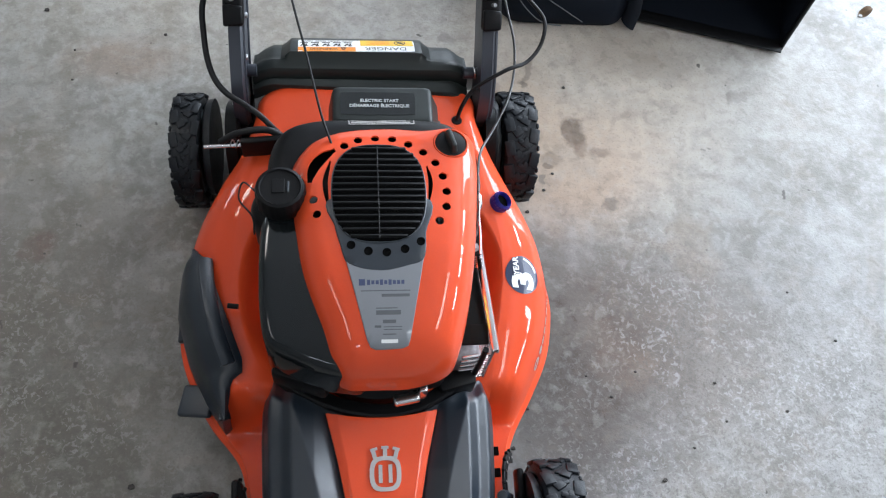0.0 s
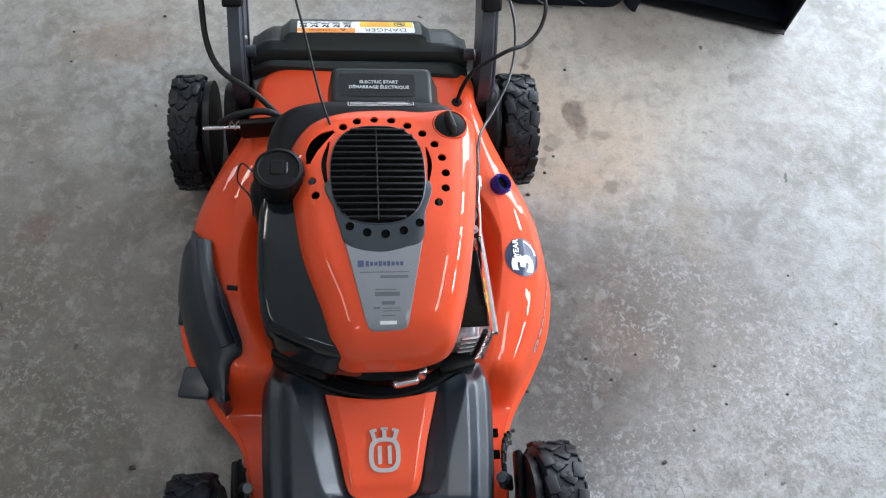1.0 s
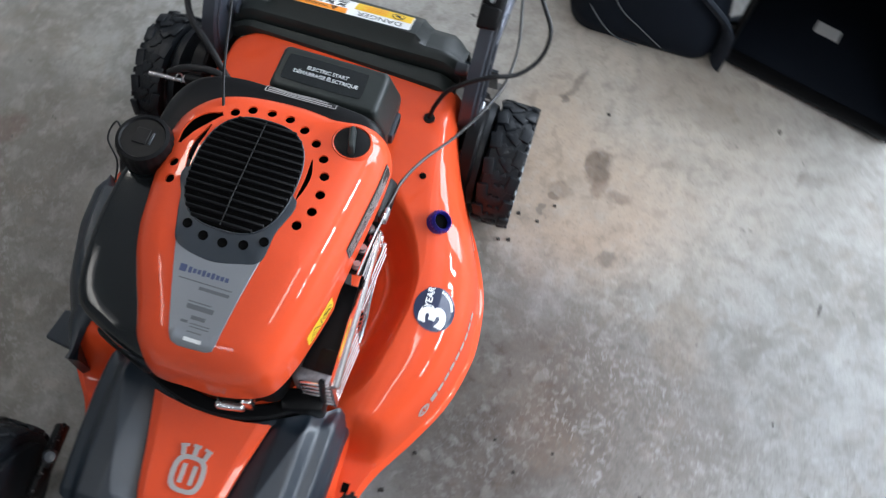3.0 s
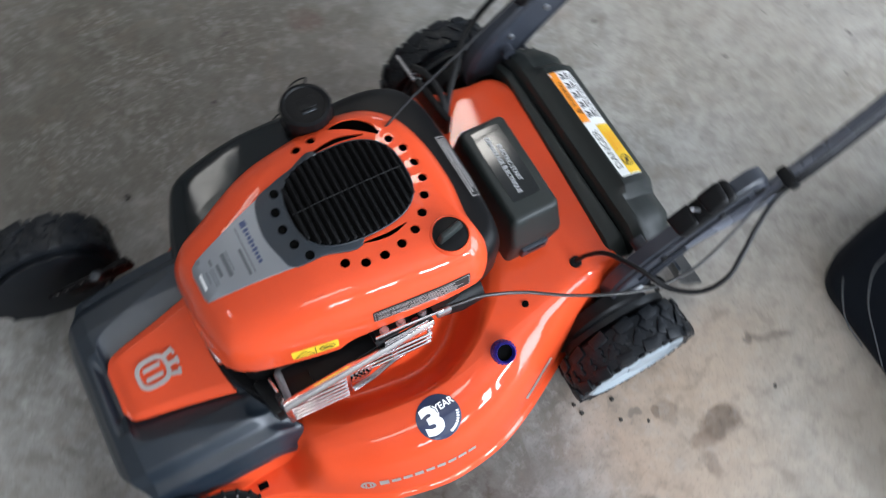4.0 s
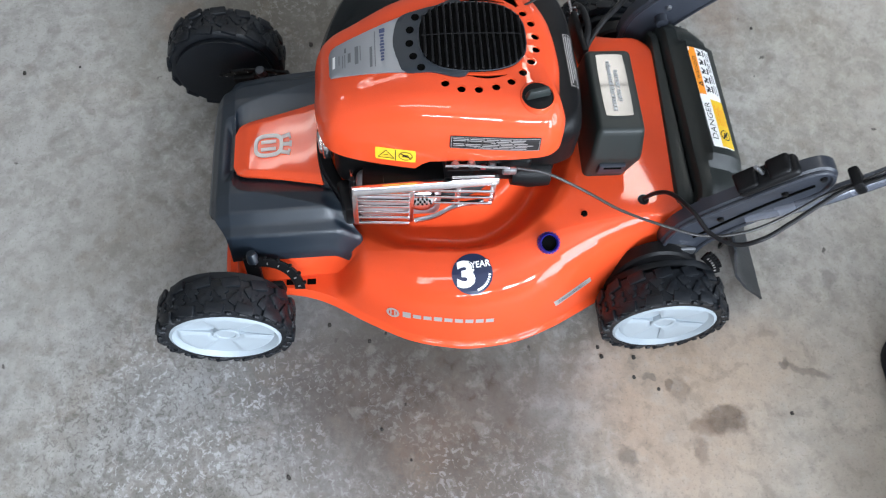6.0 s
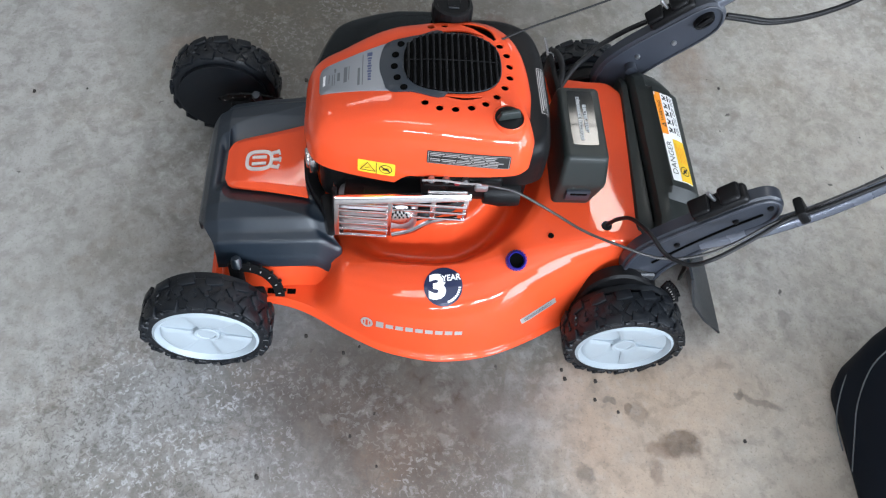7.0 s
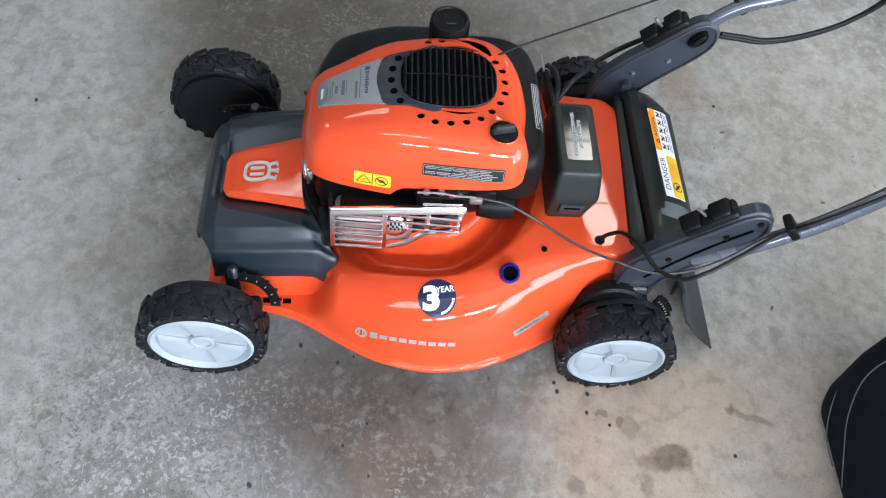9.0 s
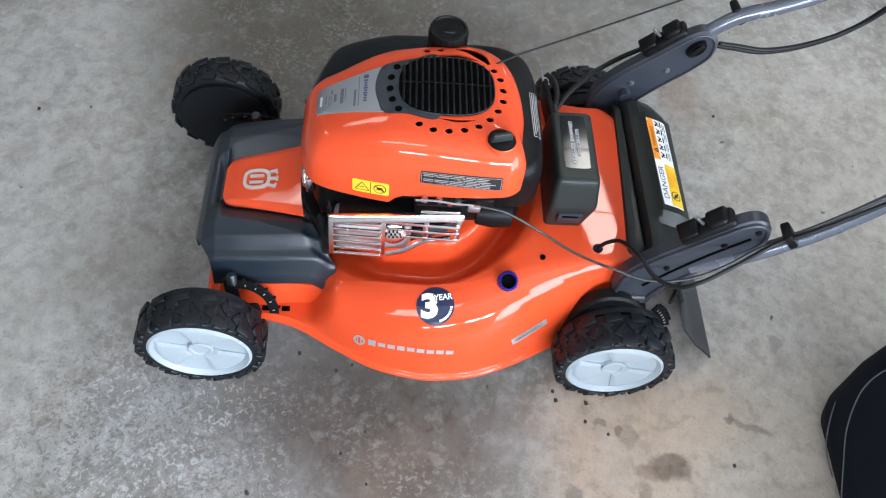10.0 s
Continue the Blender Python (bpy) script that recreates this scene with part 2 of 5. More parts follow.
    bp.inputs["Strength"].default_value, bp.inputs["Distance"].default_value = 0.35, 0.002
    l.new(fine, bp.inputs["Height"])
    bp2 = n.new("ShaderNodeBump")
    bp2.inputs["Strength"].default_value, bp2.inputs["Distance"].default_value = 0.40, 0.0008
    l.new(grit, bp2.inputs["Height"])
    l.new(bp.outputs[0], bp2.inputs["Normal"])
    l.new(bp2.outputs[0], b.inputs["Normal"])
    return m


BROWN, GREY, RUST = (0.085, 0.050, 0.030), (0.12, 0.105, 0.09), (0.46, 0.285, 0.175)
# tones painted in for light and shade that fall unevenly on the floor
TONE_AND_SHADE_PATCHES = [
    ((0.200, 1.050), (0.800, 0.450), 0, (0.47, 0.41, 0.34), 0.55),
    # painted-in light: brightens the floor between mower and bag
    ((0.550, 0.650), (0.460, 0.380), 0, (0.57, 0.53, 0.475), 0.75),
    # darkened to even out the stronger light near the windows
    ((1.050, 0.200), (0.560, 0.700), 0, (0.22, 0.215, 0.205), 0.40),
    # the pale ones here lift the floor's brightness by colour alone
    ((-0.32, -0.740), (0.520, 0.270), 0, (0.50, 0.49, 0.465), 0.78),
    ((0.250, -0.800), (0.360, 0.280), 0, (0.40, 0.39, 0.37), 0.50),
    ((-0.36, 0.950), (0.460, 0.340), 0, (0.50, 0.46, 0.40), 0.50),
    # the mower's shade on its -x side, painted in over some dirt
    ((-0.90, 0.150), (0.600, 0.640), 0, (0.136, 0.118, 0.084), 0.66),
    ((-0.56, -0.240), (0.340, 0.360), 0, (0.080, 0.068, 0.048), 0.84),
]
STAIN_AND_SHADE_PATCHES = [
    ((0.330, -0.330), (0.220, 0.240), 0, (0.205, 0.200, 0.205), 0.50),
    ((0.780, -0.080), (0.400, 0.240), 0, (0.27, 0.26, 0.255), 0.45),
    ((0.410, 0.370), (0.180, 0.140), 20, RUST, 0.80),
    ((0.330, 0.500), (0.080, 0.130), 0, RUST, 0.60),
    # brown stain, darkened further for the shade beside the deck
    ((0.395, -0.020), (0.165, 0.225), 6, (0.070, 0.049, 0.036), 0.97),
    # painted-in shade close to the deck, with some brown
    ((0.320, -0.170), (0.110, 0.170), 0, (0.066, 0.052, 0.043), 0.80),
    # tan skin, paled further to brighten the floor
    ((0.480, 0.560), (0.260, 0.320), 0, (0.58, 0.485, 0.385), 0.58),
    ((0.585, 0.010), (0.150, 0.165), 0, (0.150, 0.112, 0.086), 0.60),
]
STAINS_AND_SHADE = [
    ((0.450, -0.050), (0.060, 0.050), 0, (0.20, 0.13, 0.09), 0.35),
    # shade on the mower's -x side, put into the floor colour
    ((-0.540, 0.150), (0.190, 0.160), 0, (0.10, 0.085, 0.068), 0.55),
    ((-0.568, 0.193), (0.030, 0.035), 0, (0.13, 0.065, 0.045), 0.55),
    ((-0.470, 0.620), (0.110, 0.060), 0, (0.28, 0.17, 0.11), 0.45),
    ((-0.43, -0.480), (0.060, 0.050), 0, (0.26, 0.16, 0.11), 0.45),
    ((0.560, 0.660), (0.110, 0.060), 15, (0.27, 0.22, 0.18), 0.50),
    ((0.620, 0.180), (0.050, 0.070), 0, (0.30, 0.22, 0.15), 0.40),
    ((0.100, -0.520), (0.160, 0.150), 0, (0.20, 0.18, 0.16), 0.35),
]
SMALL_STAINS = [
    ((0.800, 0.540), (0.012, 0.030), -60, GREY, 0.50),
    ((0.690, 0.405), (0.005, 0.005), 0, GREY, 0.8),
    ((0.705, 0.410), (0.004, 0.004), 0, GREY, 0.8),
    ((0.371, 0.388), (0.020, 0.020), 0, BROWN, 0.45),
    ((0.427, 0.447), (0.024, 0.036), 12, BROWN, 0.95),
    ((0.440, 0.408), (0.018, 0.020), 0, (0.16, 0.10, 0.065), 0.65),
    ((0.477, 0.285), (0.020, 0.017), 0, GREY, 0.75),
    ((0.525, 0.230), (0.019, 0.015), 0, GREY, 0.45),
]
DRIPS = [
    ((0.481, 0.403), (0.020, 0.016), 0, (0.14, 0.095, 0.075), 0.6),
    ((0.354, 0.608), (0.007, 0.042), 64 - 90, GREY, 0.70),
    ((0.336, 0.571), (0.011, 0.010), 0, GREY, 0.7),
    ((0.363, 0.371), (0.008, 0.008), 0, BROWN, 0.75),
    ((0.352, 0.336), (0.008, 0.008), 0, GREY, 0.75),
    ((0.640, 0.620), (0.070, 0.045), 0, (0.20, 0.17, 0.14), 0.40),
    ((0.184, 0.689), (0.018, 0.016), 0, GREY, 0.5),
    ((0.374, -0.590), (0.006, 0.032), 6, (0.13, 0.11, 0.09), 0.55),
]
SPOTS = TONE_AND_SHADE_PATCHES + STAIN_AND_SHADE_PATCHES + STAINS_AND_SHADE + SMALL_STAINS + DRIPS
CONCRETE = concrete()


# ---- mesh helpers ----
def link(name, me, mat, parent=None, label="", smooth=38):
    me.materials.clear()
    me.materials.append(mat)
    if smooth:
        for p in me.polygons:
            p.use_smooth = True
        me.set_sharp_from_angle(angle=radians(smooth))
    ob = new(name, me)
    if parent is not None:
        # never deeper than thing > part > sub-part
        ob.parent = parent.parent if parent.parent and parent.parent.parent else parent
    if label:
        ob["label"] = label
    return ob


def part(name, bm, mat, parent=None, label="", smooth=38):
    me = bpy.data.meshes.new(name)
    bmesh.ops.recalc_face_normals(bm, faces=bm.faces)
    bm.to_mesh(me)
    bm.free()
    return link(name, me, mat, parent, label, smooth)


def thing(name, label, category, at=(0, 0, 0)):
    ob = new(name)
    ob.location = at
    return tagged(ob, label, category)


def rings_mesh(rings, close=True, cap_first=False, cap_last=False, bm=None):
    """Joins rings of points (all of one length) into a skin."""
    bm = bm or bmesh.new()
    vs = [[bm.verts.new(p) for p in r] for r in rings]
    n = len(rings[0])
    for a, b in zip(vs, vs[1:]):
        for i in range(n if close else n - 1):
            j = (i + 1) % n
            bm.faces.new((a[i], a[j], b[j], b[i]))
    if cap_first:
        bm.faces.new(vs[0][::-1])
    if cap_last:
        bm.faces.new(vs[-1])
    return bm


def thicken(bm, t):
    bmesh.ops.recalc_face_normals(bm, faces=bm.faces)
    bm.normal_update()
    bmesh.ops.solidify(bm, geom=list(bm.faces), thickness=t)
    return bm


def box_bm(size, m=None, bevel=0.002, seg=2, bm=None, taper=1.0):
    """A box with rounded edges; taper narrows its top."""
    b = bmesh.new()
    bmesh.ops.create_cube(b, size=1.0)
    for v in b.verts:
        k = taper if v.co.z > 0 else 1.0
        v.co = Vector((v.co.x * size[0] * k, v.co.y * size[1] * k, v.co.z * size[2]))
    if bevel:
        bmesh.ops.bevel(b, geom=list(b.edges), offset=min(bevel, min(size) * 0.45), segments=seg, affect="EDGES", profile=0.5)
    if m is not None:
        b.transform(m)
    if bm is None:
        return b
    me = bpy.data.meshes.new("piece")
    b.to_mesh(me)
    b.free()
    bm.from_mesh(me)
    bpy.data.meshes.remove(me)
    return bm


def merge(bm, other):
    me = bpy.data.meshes.new("piece")
    other.to_mesh(me)
    other.free()
    bm.from_mesh(me)
    bpy.data.meshes.remove(me)
    return bm


def lathe_bm(profile, seg=48, m=None):
    """Turns (radius, height) pairs round z; a radius of 0 closes an end."""
    rings = [[(max(r, 1e-5) * math.cos(2 * math.pi * i / seg), max(r, 1e-5) * math.sin(2 * math.pi * i / seg), h) for i in range(seg)] for r, h in profile]
    bm = rings_mesh(rings)
    bmesh.ops.remove_doubles(bm, verts=bm.verts, dist=2e-5)
    if m is not None:
        bm.transform(m)
    return bm


def smooth_line(points, n=12):
    """Catmull-Rom through the points."""
    p = [Vector(q) for q in points]
    p = [2 * p[0] - p[1], *p, 2 * p[-1] - p[-2]]
    out = []
    for i in range(1, len(p) - 2):
        for k in range(n):
            t = k / n
            out.append(0.5 * (2 * p[i] + (p[i + 1] - p[i - 1]) * t + (2 * p[i - 1] - 5 * p[i] + 4 * p[i + 1] - p[i + 2]) * t * t + (3 * p[i] - p[i - 1] - 3 * p[i + 1] + p[i + 2]) * t**3))
    return out + [p[-2]]


def tube_bm(points, r, seg=10, n=10, flat=1.0, bm=None):
    """A round (or flattened) tube along a smooth line."""
    line = smooth_line(points, n) if n > 1 else [Vector(q) for q in points]
    rings, up = [], Vector((0.31, 0.17, 1.0))
    for i, c in enumerate(line):
        d = (line[min(i + 1, len(line) - 1)] - line[max(i - 1, 0)]).normalized()
        a = d.cross(up).normalized()
        b = a.cross(d)
        up = b
        rings.append([c + r * (math.cos(q) * a + flat * math.sin(q) * b) for q in (2 * math.pi * k / seg for k in range(seg))])
    return rings_mesh(rings, cap_first=True, cap_last=True, bm=bm)


def closed_curve(points, n=8):
    p = [Vector(q) for q in points]
    k = len(p)
    out = []
    for i in range(k):
        a, b, c, d = p[i - 1], p[i], p[(i + 1) % k], p[(i + 2) % k]
        for s in range(n):
            t = s / n
            out.append(0.5 * (2 * b + (c - a) * t + (2 * a - 5 * b + 4 * c - d) * t * t + (3 * b - a - 3 * c + d) * t**3))
    return out


def inset(points, d):
    """Moves a closed plan outline (counter-clockwise) inwards by d."""
    k = len(points)
    out = []
    for i, p in enumerate(points):
        t = (points[(i + 1) % k] - points[i - 1]).normalized()
        out.append(p + d * Vector((-t.y, t.x)))
    return out


def plate_bm(outline, thick, m=None, bevel=0.0):
    """A flat plate from a 2D outline, its top at z = 0, with an optional chamfer."""
    pts = [Vector(p) for p in outline]
    area = sum(a.x * b.y - b.x * a.y for a, b in zip(pts, pts[1:] + pts[:1]))
    if area < 0:
        pts = pts[::-1]
    levels = [(0, -thick), (0, -bevel), (bevel, 0)] if bevel else [(0, -thick), (0, 0)]
    rings = []
    for d, z in levels:
        rings.append([(p.x, p.y, z) for p in (inset(pts, d) if d else pts)])
    bm = rings_mesh(rings, cap_first=True, cap_last=True)
    if m is not None:
        bm.transform(m)
    return bm


def basis(at, right, up):
    """A pose whose x runs along right and whose y along up."""
    x = Vector(right).normalized()
    z = x.cross(Vector(up)).normalized()
    y = z.cross(x)
    m = Matrix((x, y, z)).transposed().to_4x4()
    return Matrix.Translation(at) @ m


def text_bm(body, size, m, thick=0.0003, squeeze=1.0, bold=0.0):
    cu = bpy.data.curves.new("words", "FONT")
    cu.body, cu.size, cu.align_x, cu.align_y, cu.extrude = body, size, "CENTER", "CENTER", thick
    cu.resolution_u, cu.offset = 3, bold
    ob = bpy.data.objects.new("words", cu)
    scene.collection.objects.link(ob)
    bpy.context.view_layer.update()
    me = bpy.data.meshes.new_from_object(ob.evaluated_get(bpy.context.evaluated_depsgraph_get()))
    bpy.data.objects.remove(ob)
    bpy.data.curves.remove(cu)
    bm = bmesh.new()
    bm.from_mesh(me)
    bpy.data.meshes.remove(me)
    bm.transform(m @ Matrix.Diagonal((squeeze, 1, 1, 1)))
    return bm


def tree_of(ob):
    bm = bmesh.new()
    bm.from_mesh(ob.data)
    tree = BVHTree.FromBMesh(bm)
    bm.free()
    return tree


def drape(bm, tree, m, lift=0.0006):
    """Lays a mesh, made flat in the pose m, on to a surface: along m's own z, keeping its height above the plane."""
    inv, axis = m.inverted(), m.to_3x3().col[2].normalized()
    for v in bm.verts:
        q = inv @ v.co
        flat = m @ Vector((q.x, q.y, 0))
        hit = tree.ray_cast(flat + 0.06 * axis, -axis, 0.2)
        if hit[0] is not None:
            v.co = hit[0] + axis * (lift + q.z)
    return bm


def grid_plate(w, h, nx, ny, corner=0.0):
    """A flat sheet fine enough to be draped, with rounded corners."""
    bm = bmesh.new()
    bmesh.ops.create_grid(bm, x_segments=nx, y_segments=ny, size=0.5)
    for v in bm.verts:
        x, y = v.co.x * w, v.co.y * h
        ex, ey = w / 2 - corner, h / 2 - corner
        if corner and abs(x) > ex and abs(y) > ey:
            d = Vector((abs(x) - ex, abs(y) - ey))
            k = max(d.x, d.y) / d.length
            d *= k
            x, y = math.copysign(ex + d.x, x), math.copysign(ey + d.y, y)
        v.co = (x, y, 0)
    return bm


def disc_bm(r, rings=6, seg=40, ry=None):
    ry = ry or r
    bm = bmesh.new()
    mid = bm.verts.new((0, 0, 0))
    last = None
    for k in range(1, rings + 1):
        row = [bm.verts.new((r * k / rings * math.cos(2 * math.pi * i / seg), ry * k / rings * math.sin(2 * math.pi * i / seg), 0)) for i in range(seg)]
        for i in range(seg):
            j = (i + 1) % seg
            bm.faces.new((mid, row[i], row[j]) if last is None else (last[i], row[i], row[j], last[j]))
        last = row
    return bm


# ---- the garage ----
def slab(name, lo, hi, mat, label, category):
    size = [b - a for a, b in zip(lo, hi)]
    bm = box_bm(size, Matrix.Translation([(a + b) / 2 for a, b in zip(lo, hi)]), 0)
    return tagged(part(name, bm, mat, smooth=0), label, category, kind="structure")


floor_bm = bmesh.new()
bmesh.ops.create_grid(floor_bm, x_segments=8, y_segments=8, size=1.0)
for v in floor_bm.verts:
    v.co = Vector((v.co.x * 30, v.co.y * 30, 0))
tagged(part("floor", floor_bm, CONCRETE, smooth=0), "bare stained grey concrete garage floor with rust marks and painted-in shade", "floor", kind="structure")
QY0, QY1, QZ0, QZ1 = 1.85, 2.35, 1.08, 1.50
slab("wall_west", (WX - 0.12, WY0, 0.002), (WX, WY1, QZ0), PLASTER, "plain painted garage wall", "wall")
slab("wall_west_lintel", (WX - 0.12, WY0, QZ1), (WX, WY1, H), PLASTER, "plain wall over a small window", "wall")
slab("wall_west_pier", (WX - 0.12, WY0, QZ0 + 0.002), (WX, QY0, QZ1 - 0.002), PLASTER, "plain wall beside a small window", "wall")
slab("wall_west_pier", (WX - 0.12, QY1, QZ0 + 0.002), (WX, WY1, QZ1 - 0.002), PLASTER, "plain wall beside a small window", "wall")
west_window = tagged(new("window_2"), "small window with a white frame in the wall", "window", kind="structure")
for by in (QY0 + 0.018, QY1 - 0.018):
    part("frame_side", box_bm((0.05, 0.036, QZ1 - QZ0 - 0.006), Matrix.Translation((WX - 0.03, by, (QZ0 + QZ1) / 2)), 0.004, 1), WHITE, west_window)
SX0, SX1, SZ0, SZ1 = -0.86, -0.32, 1.86, 2.24
slab("wall_south", (WX - 0.12, WY0 - 0.12, 0.002), (DOOR_X, WY0 - 0.002, SZ0), PLASTER, "plain painted garage wall", "wall")
slab("wall_south_lintel", (WX - 0.12, WY0 - 0.12, SZ1), (DOOR_X, WY0 - 0.002, H), PLASTER, "plain wall over a high window", "wall")
slab("wall_south_pier", (WX - 0.12, WY0 - 0.12, SZ0 + 0.002), (SX0, WY0 - 0.002, SZ1 - 0.002), PLASTER, "plain wall beside a high window", "wall")
slab("wall_south_pier", (SX1, WY0 - 0.12, SZ0 + 0.002), (DOOR_X, WY0 - 0.002, SZ1 - 0.002), PLASTER, "plain wall beside a high window", "wall")
high_window = tagged(new("window_1"), "high window with white glazing bars in the wall", "window", kind="structure")
for bx in [SX0 + (SX1 - SX0) * k / 3 for k in range(4)]:
    part("glazing_bar", box_bm((0.036, 0.05, SZ1 - SZ0), Matrix.Translation((bx + 0.018 * (bx == SX0) - 0.018 * (bx > SX1 - 0.01), WY0 - 0.03, (SZ0 + SZ1) / 2)), 0.004, 1), WHITE, high_window)
slab("wall_north", (WX - 0.12, WY1 + 0.002, 0.002), (-0.52, WY1 + 0.12, H), PLASTER, "plain wall beside the open garage door", "wall")
slab("wall_north_lintel", (-0.518, WY1 + 0.002, 2.2), (3.148, WY1 + 0.12, H), PLASTER, "plain wall over the open garage door", "wall")
slab("wall_north_pier", (3.15, WY1 + 0.002, 0.002), (DOOR_X - 0.002, WY1 + 0.12, H), PLASTER, "plain wall beside the open garage door", "wall")
slab("wall_east", (DOOR_X, WY0 - 0.12, 0.002), (DOOR_X + 0.12, 1.84, 1.40), PLASTER, "plain wall under a row of small windows", "wall")
slab("wall_east_lintel", (DOOR_X, WY0 - 0.12, 1.70), (DOOR_X + 0.12, 1.84, H), PLASTER, "plain wall over a row of small windows", "wall")
slab("wall_east_over_opening", (DOOR_X, 1.842, 2.05), (DOOR_X + 0.12, 2.858, H), PLASTER, "plain wall over an added opening for side light", "wall")
slab("wall_east_corner", (DOOR_X, 2.86, 0.002), (DOOR_X + 0.12, WY1 + 0.12, H), PLASTER, "plain wall beside an added opening for side light", "wall")
edges = [WY0 - 0.12] + [wy + s for wy in WINDOWS for s in (-0.24, 0.24)] + [1.84]
for y0, y1 in zip(edges[::2], edges[1::2]):
    slab("wall_east_pier", (DOOR_X, y0, 1.402), (DOOR_X + 0.12, y1, 1.698), PLASTER, "plain wall between small windows", "wall")
slab("ceiling", (WX - 0.12, WY0 - 0.12, H + 0.002), (DOOR_X + 0.12, WY1 + 0.12, H + 0.1), CEIL, "plain pale garage ceiling", "ceiling")
for lx, ly, power in SHOP_LIGHTS:
    light = thing("ceiling_light", "white shop light with two lit tubes under the ceiling", "light", (lx, ly, H))
    part("pan", box_bm((0.42, 1.26, 0.05), Matrix.Translation((0, 0, -0.026)), 0.006), WHITE, light)
    for sx in (-0.09, 0.09):
        part("tube", lathe_bm([(0, -0.6), (0.018, -0.6), (0.018, 0.6), (0, 0.6)], 16, pose(sx, 0, -0.042 - 0.02, 90, 0, 0)), TUBE_LIGHT, light)

panel = thing("ceiling_light", "white flat panel light with a lit diffuser under the ceiling", "light", (-1.45, 1.02, H))
part("pan", box_bm((1.06, 0.28, 0.05), Matrix.Translation((0, 0, -0.026)), 0.006), WHITE, panel)
part("diffuser", box_bm((1.0, 0.21, 0.012), Matrix.Translation((0, 0, -0.056)), 0.004), DIFFUSER, panel)

# ---- the lawn mower ----
mower = thing("lawn_mower", "orange and charcoal walk-behind lawn mower on the concrete floor", "lawn mower")

# deck: a spiral shell seen as heights over a plan outline
CX, CY = 0.010, 0.020
OUT = [(0.184, -0.338), (0.203, -0.300), (0.203, -0.240), (0.218, -0.185), (0.255, -0.120), (0.285, -0.060), (0.300, 0.000), (0.303, 0.045), (0.294, 0.110),
       (0.271, 0.170), (0.240, 0.230), (0.218, 0.275), (0.198, 0.330), (0.190, 0.375), (0.120, 0.395), (-0.100, 0.395), (-0.175, 0.375), (-0.190, 0.330),
       (-0.212, 0.270), (-0.245, 0.215), (-0.275, 0.150), (-0.288, 0.090), (-0.290, 0.000), (-0.275, -0.070), (-0.235, -0.150), (-0.190, -0.210),
       (-0.174, -0.270), (-0.154, -0.338), (-0.080, -0.345), (0.110, -0.345)]
deck_line = [Vector((p.x, p.y)) for p in closed_curve([(x, y, 0) for x, y in OUT], 8)]


def lerp(v, xs, ys):
    return float(np.interp(v, xs, ys))


def ease(t):
    t = min(max(t, 0.0), 1.0)
    return t * t * (3 - 2 * t)


# by the angle from the middle: ridge height, ridge distance from the rim, plate height, depth of the valley behind the ridge
ANG = [-180, -150, -128, -112, -90, -66, -50, -36, -20, 0, 20, 40, 58, 75, 90, 105, 122, 140, 160, 180]
RIDGE = [0.197, 0.182, 0.160, 0.140, 0.135, 0.138, 0.150, 0.170, 0.186, 0.198, 0.218, 0.236, 0.242, 0.245, 0.245, 0.245, 0.242, 0.236, 0.218, 0.197]
REACH = [0.090, 0.070, 0.045, 0.020, 0.020, 0.020, 0.040, 0.070, 0.088, 0.096, 0.090, 0.075, 0.050, 0.025, 0.020, 0.025, 0.050, 0.075, 0.090, 0.090]
PLAT = [0.218, 0.200, 0.160, 0.128, 0.125, 0.128, 0.165, 0.205, 0.216, 0.218, 0.222, 0.232, 0.242, 0.245, 0.245, 0.245, 0.242, 0.232, 0.222, 0.218]
DIP = [0.046, 0.034, 0.012, 0.0, 0.0, 0.0, 0.018, 0.036, 0.046, 0.050, 0.056, 0.062, 0.058, 0.048, 0.042, 0.048, 0.058, 0.062, 0.056, 0.046]
BOWL = [0.203, 0.203, 0.200, 0.200, 0.200, 0.200, 0.205, 0.205, 0.203, 0.203, 0.203, 0.196, 0.190, 0.185, 0.185, 0.185, 0.190, 0.196, 0.203, 0.203]
SKIRT = 0.062


VALLEY, WALL = 0.042, 0.036


def along(a, values):
    """A value by angle, smoothed over some degrees."""
    return sum(lerp((a + o + 180) % 360 - 180, ANG, values) for o in (-15, -10, -5, 0, 5, 10, 15)) / 7


def bowl_edge(a, reach):
    """Distance from the rim to the round bowl that is pressed in about the engine."""
    return max(along(a, REACH) + 0.002, reach - along(a, BOWL))


def deck_height(d, a, reach):
    zr, dr, dip, edge = along(a, RIDGE), along(a, REACH), along(a, DIP), bowl_edge(a, reach)
    foot = SKIRT + 0.018
    if d <= dr:
        return foot + (zr - foot) * lerp(d / dr, [0, 0.05, 0.12, 0.24, 0.4, 0.64, 0.85, 1], [0, 0.22, 0.45, 0.68, 0.825, 0.935, 0.985, 1])
    if d <= edge:
        return zr
    if d <= edge + VALLEY:
        s = (d - edge) / VALLEY
        return zr - dip * (0.25 * (1 - (1 - s) ** 2) + 0.75 * ease(s))
    return zr - dip + (along(a, PLAT) - zr + dip) * (1 - math.cos(math.pi * min((d - edge - VALLEY) / WALL, 1))) / 2


def front_flange(x, y, z):
    """In front of the cutting chamber the deck drops to a low flat flange beside an upright wall under the fairing."""
    out = abs(x - 0.0155)
    low = 0.081 + 0.046 * ease((0.164 - out) / 0.006) * ease((y + 0.332) / 0.008)
    g = ease((-0.128 - y) / 0.050)
    return z + (min(low, max(z, 0.081)) - z) * g


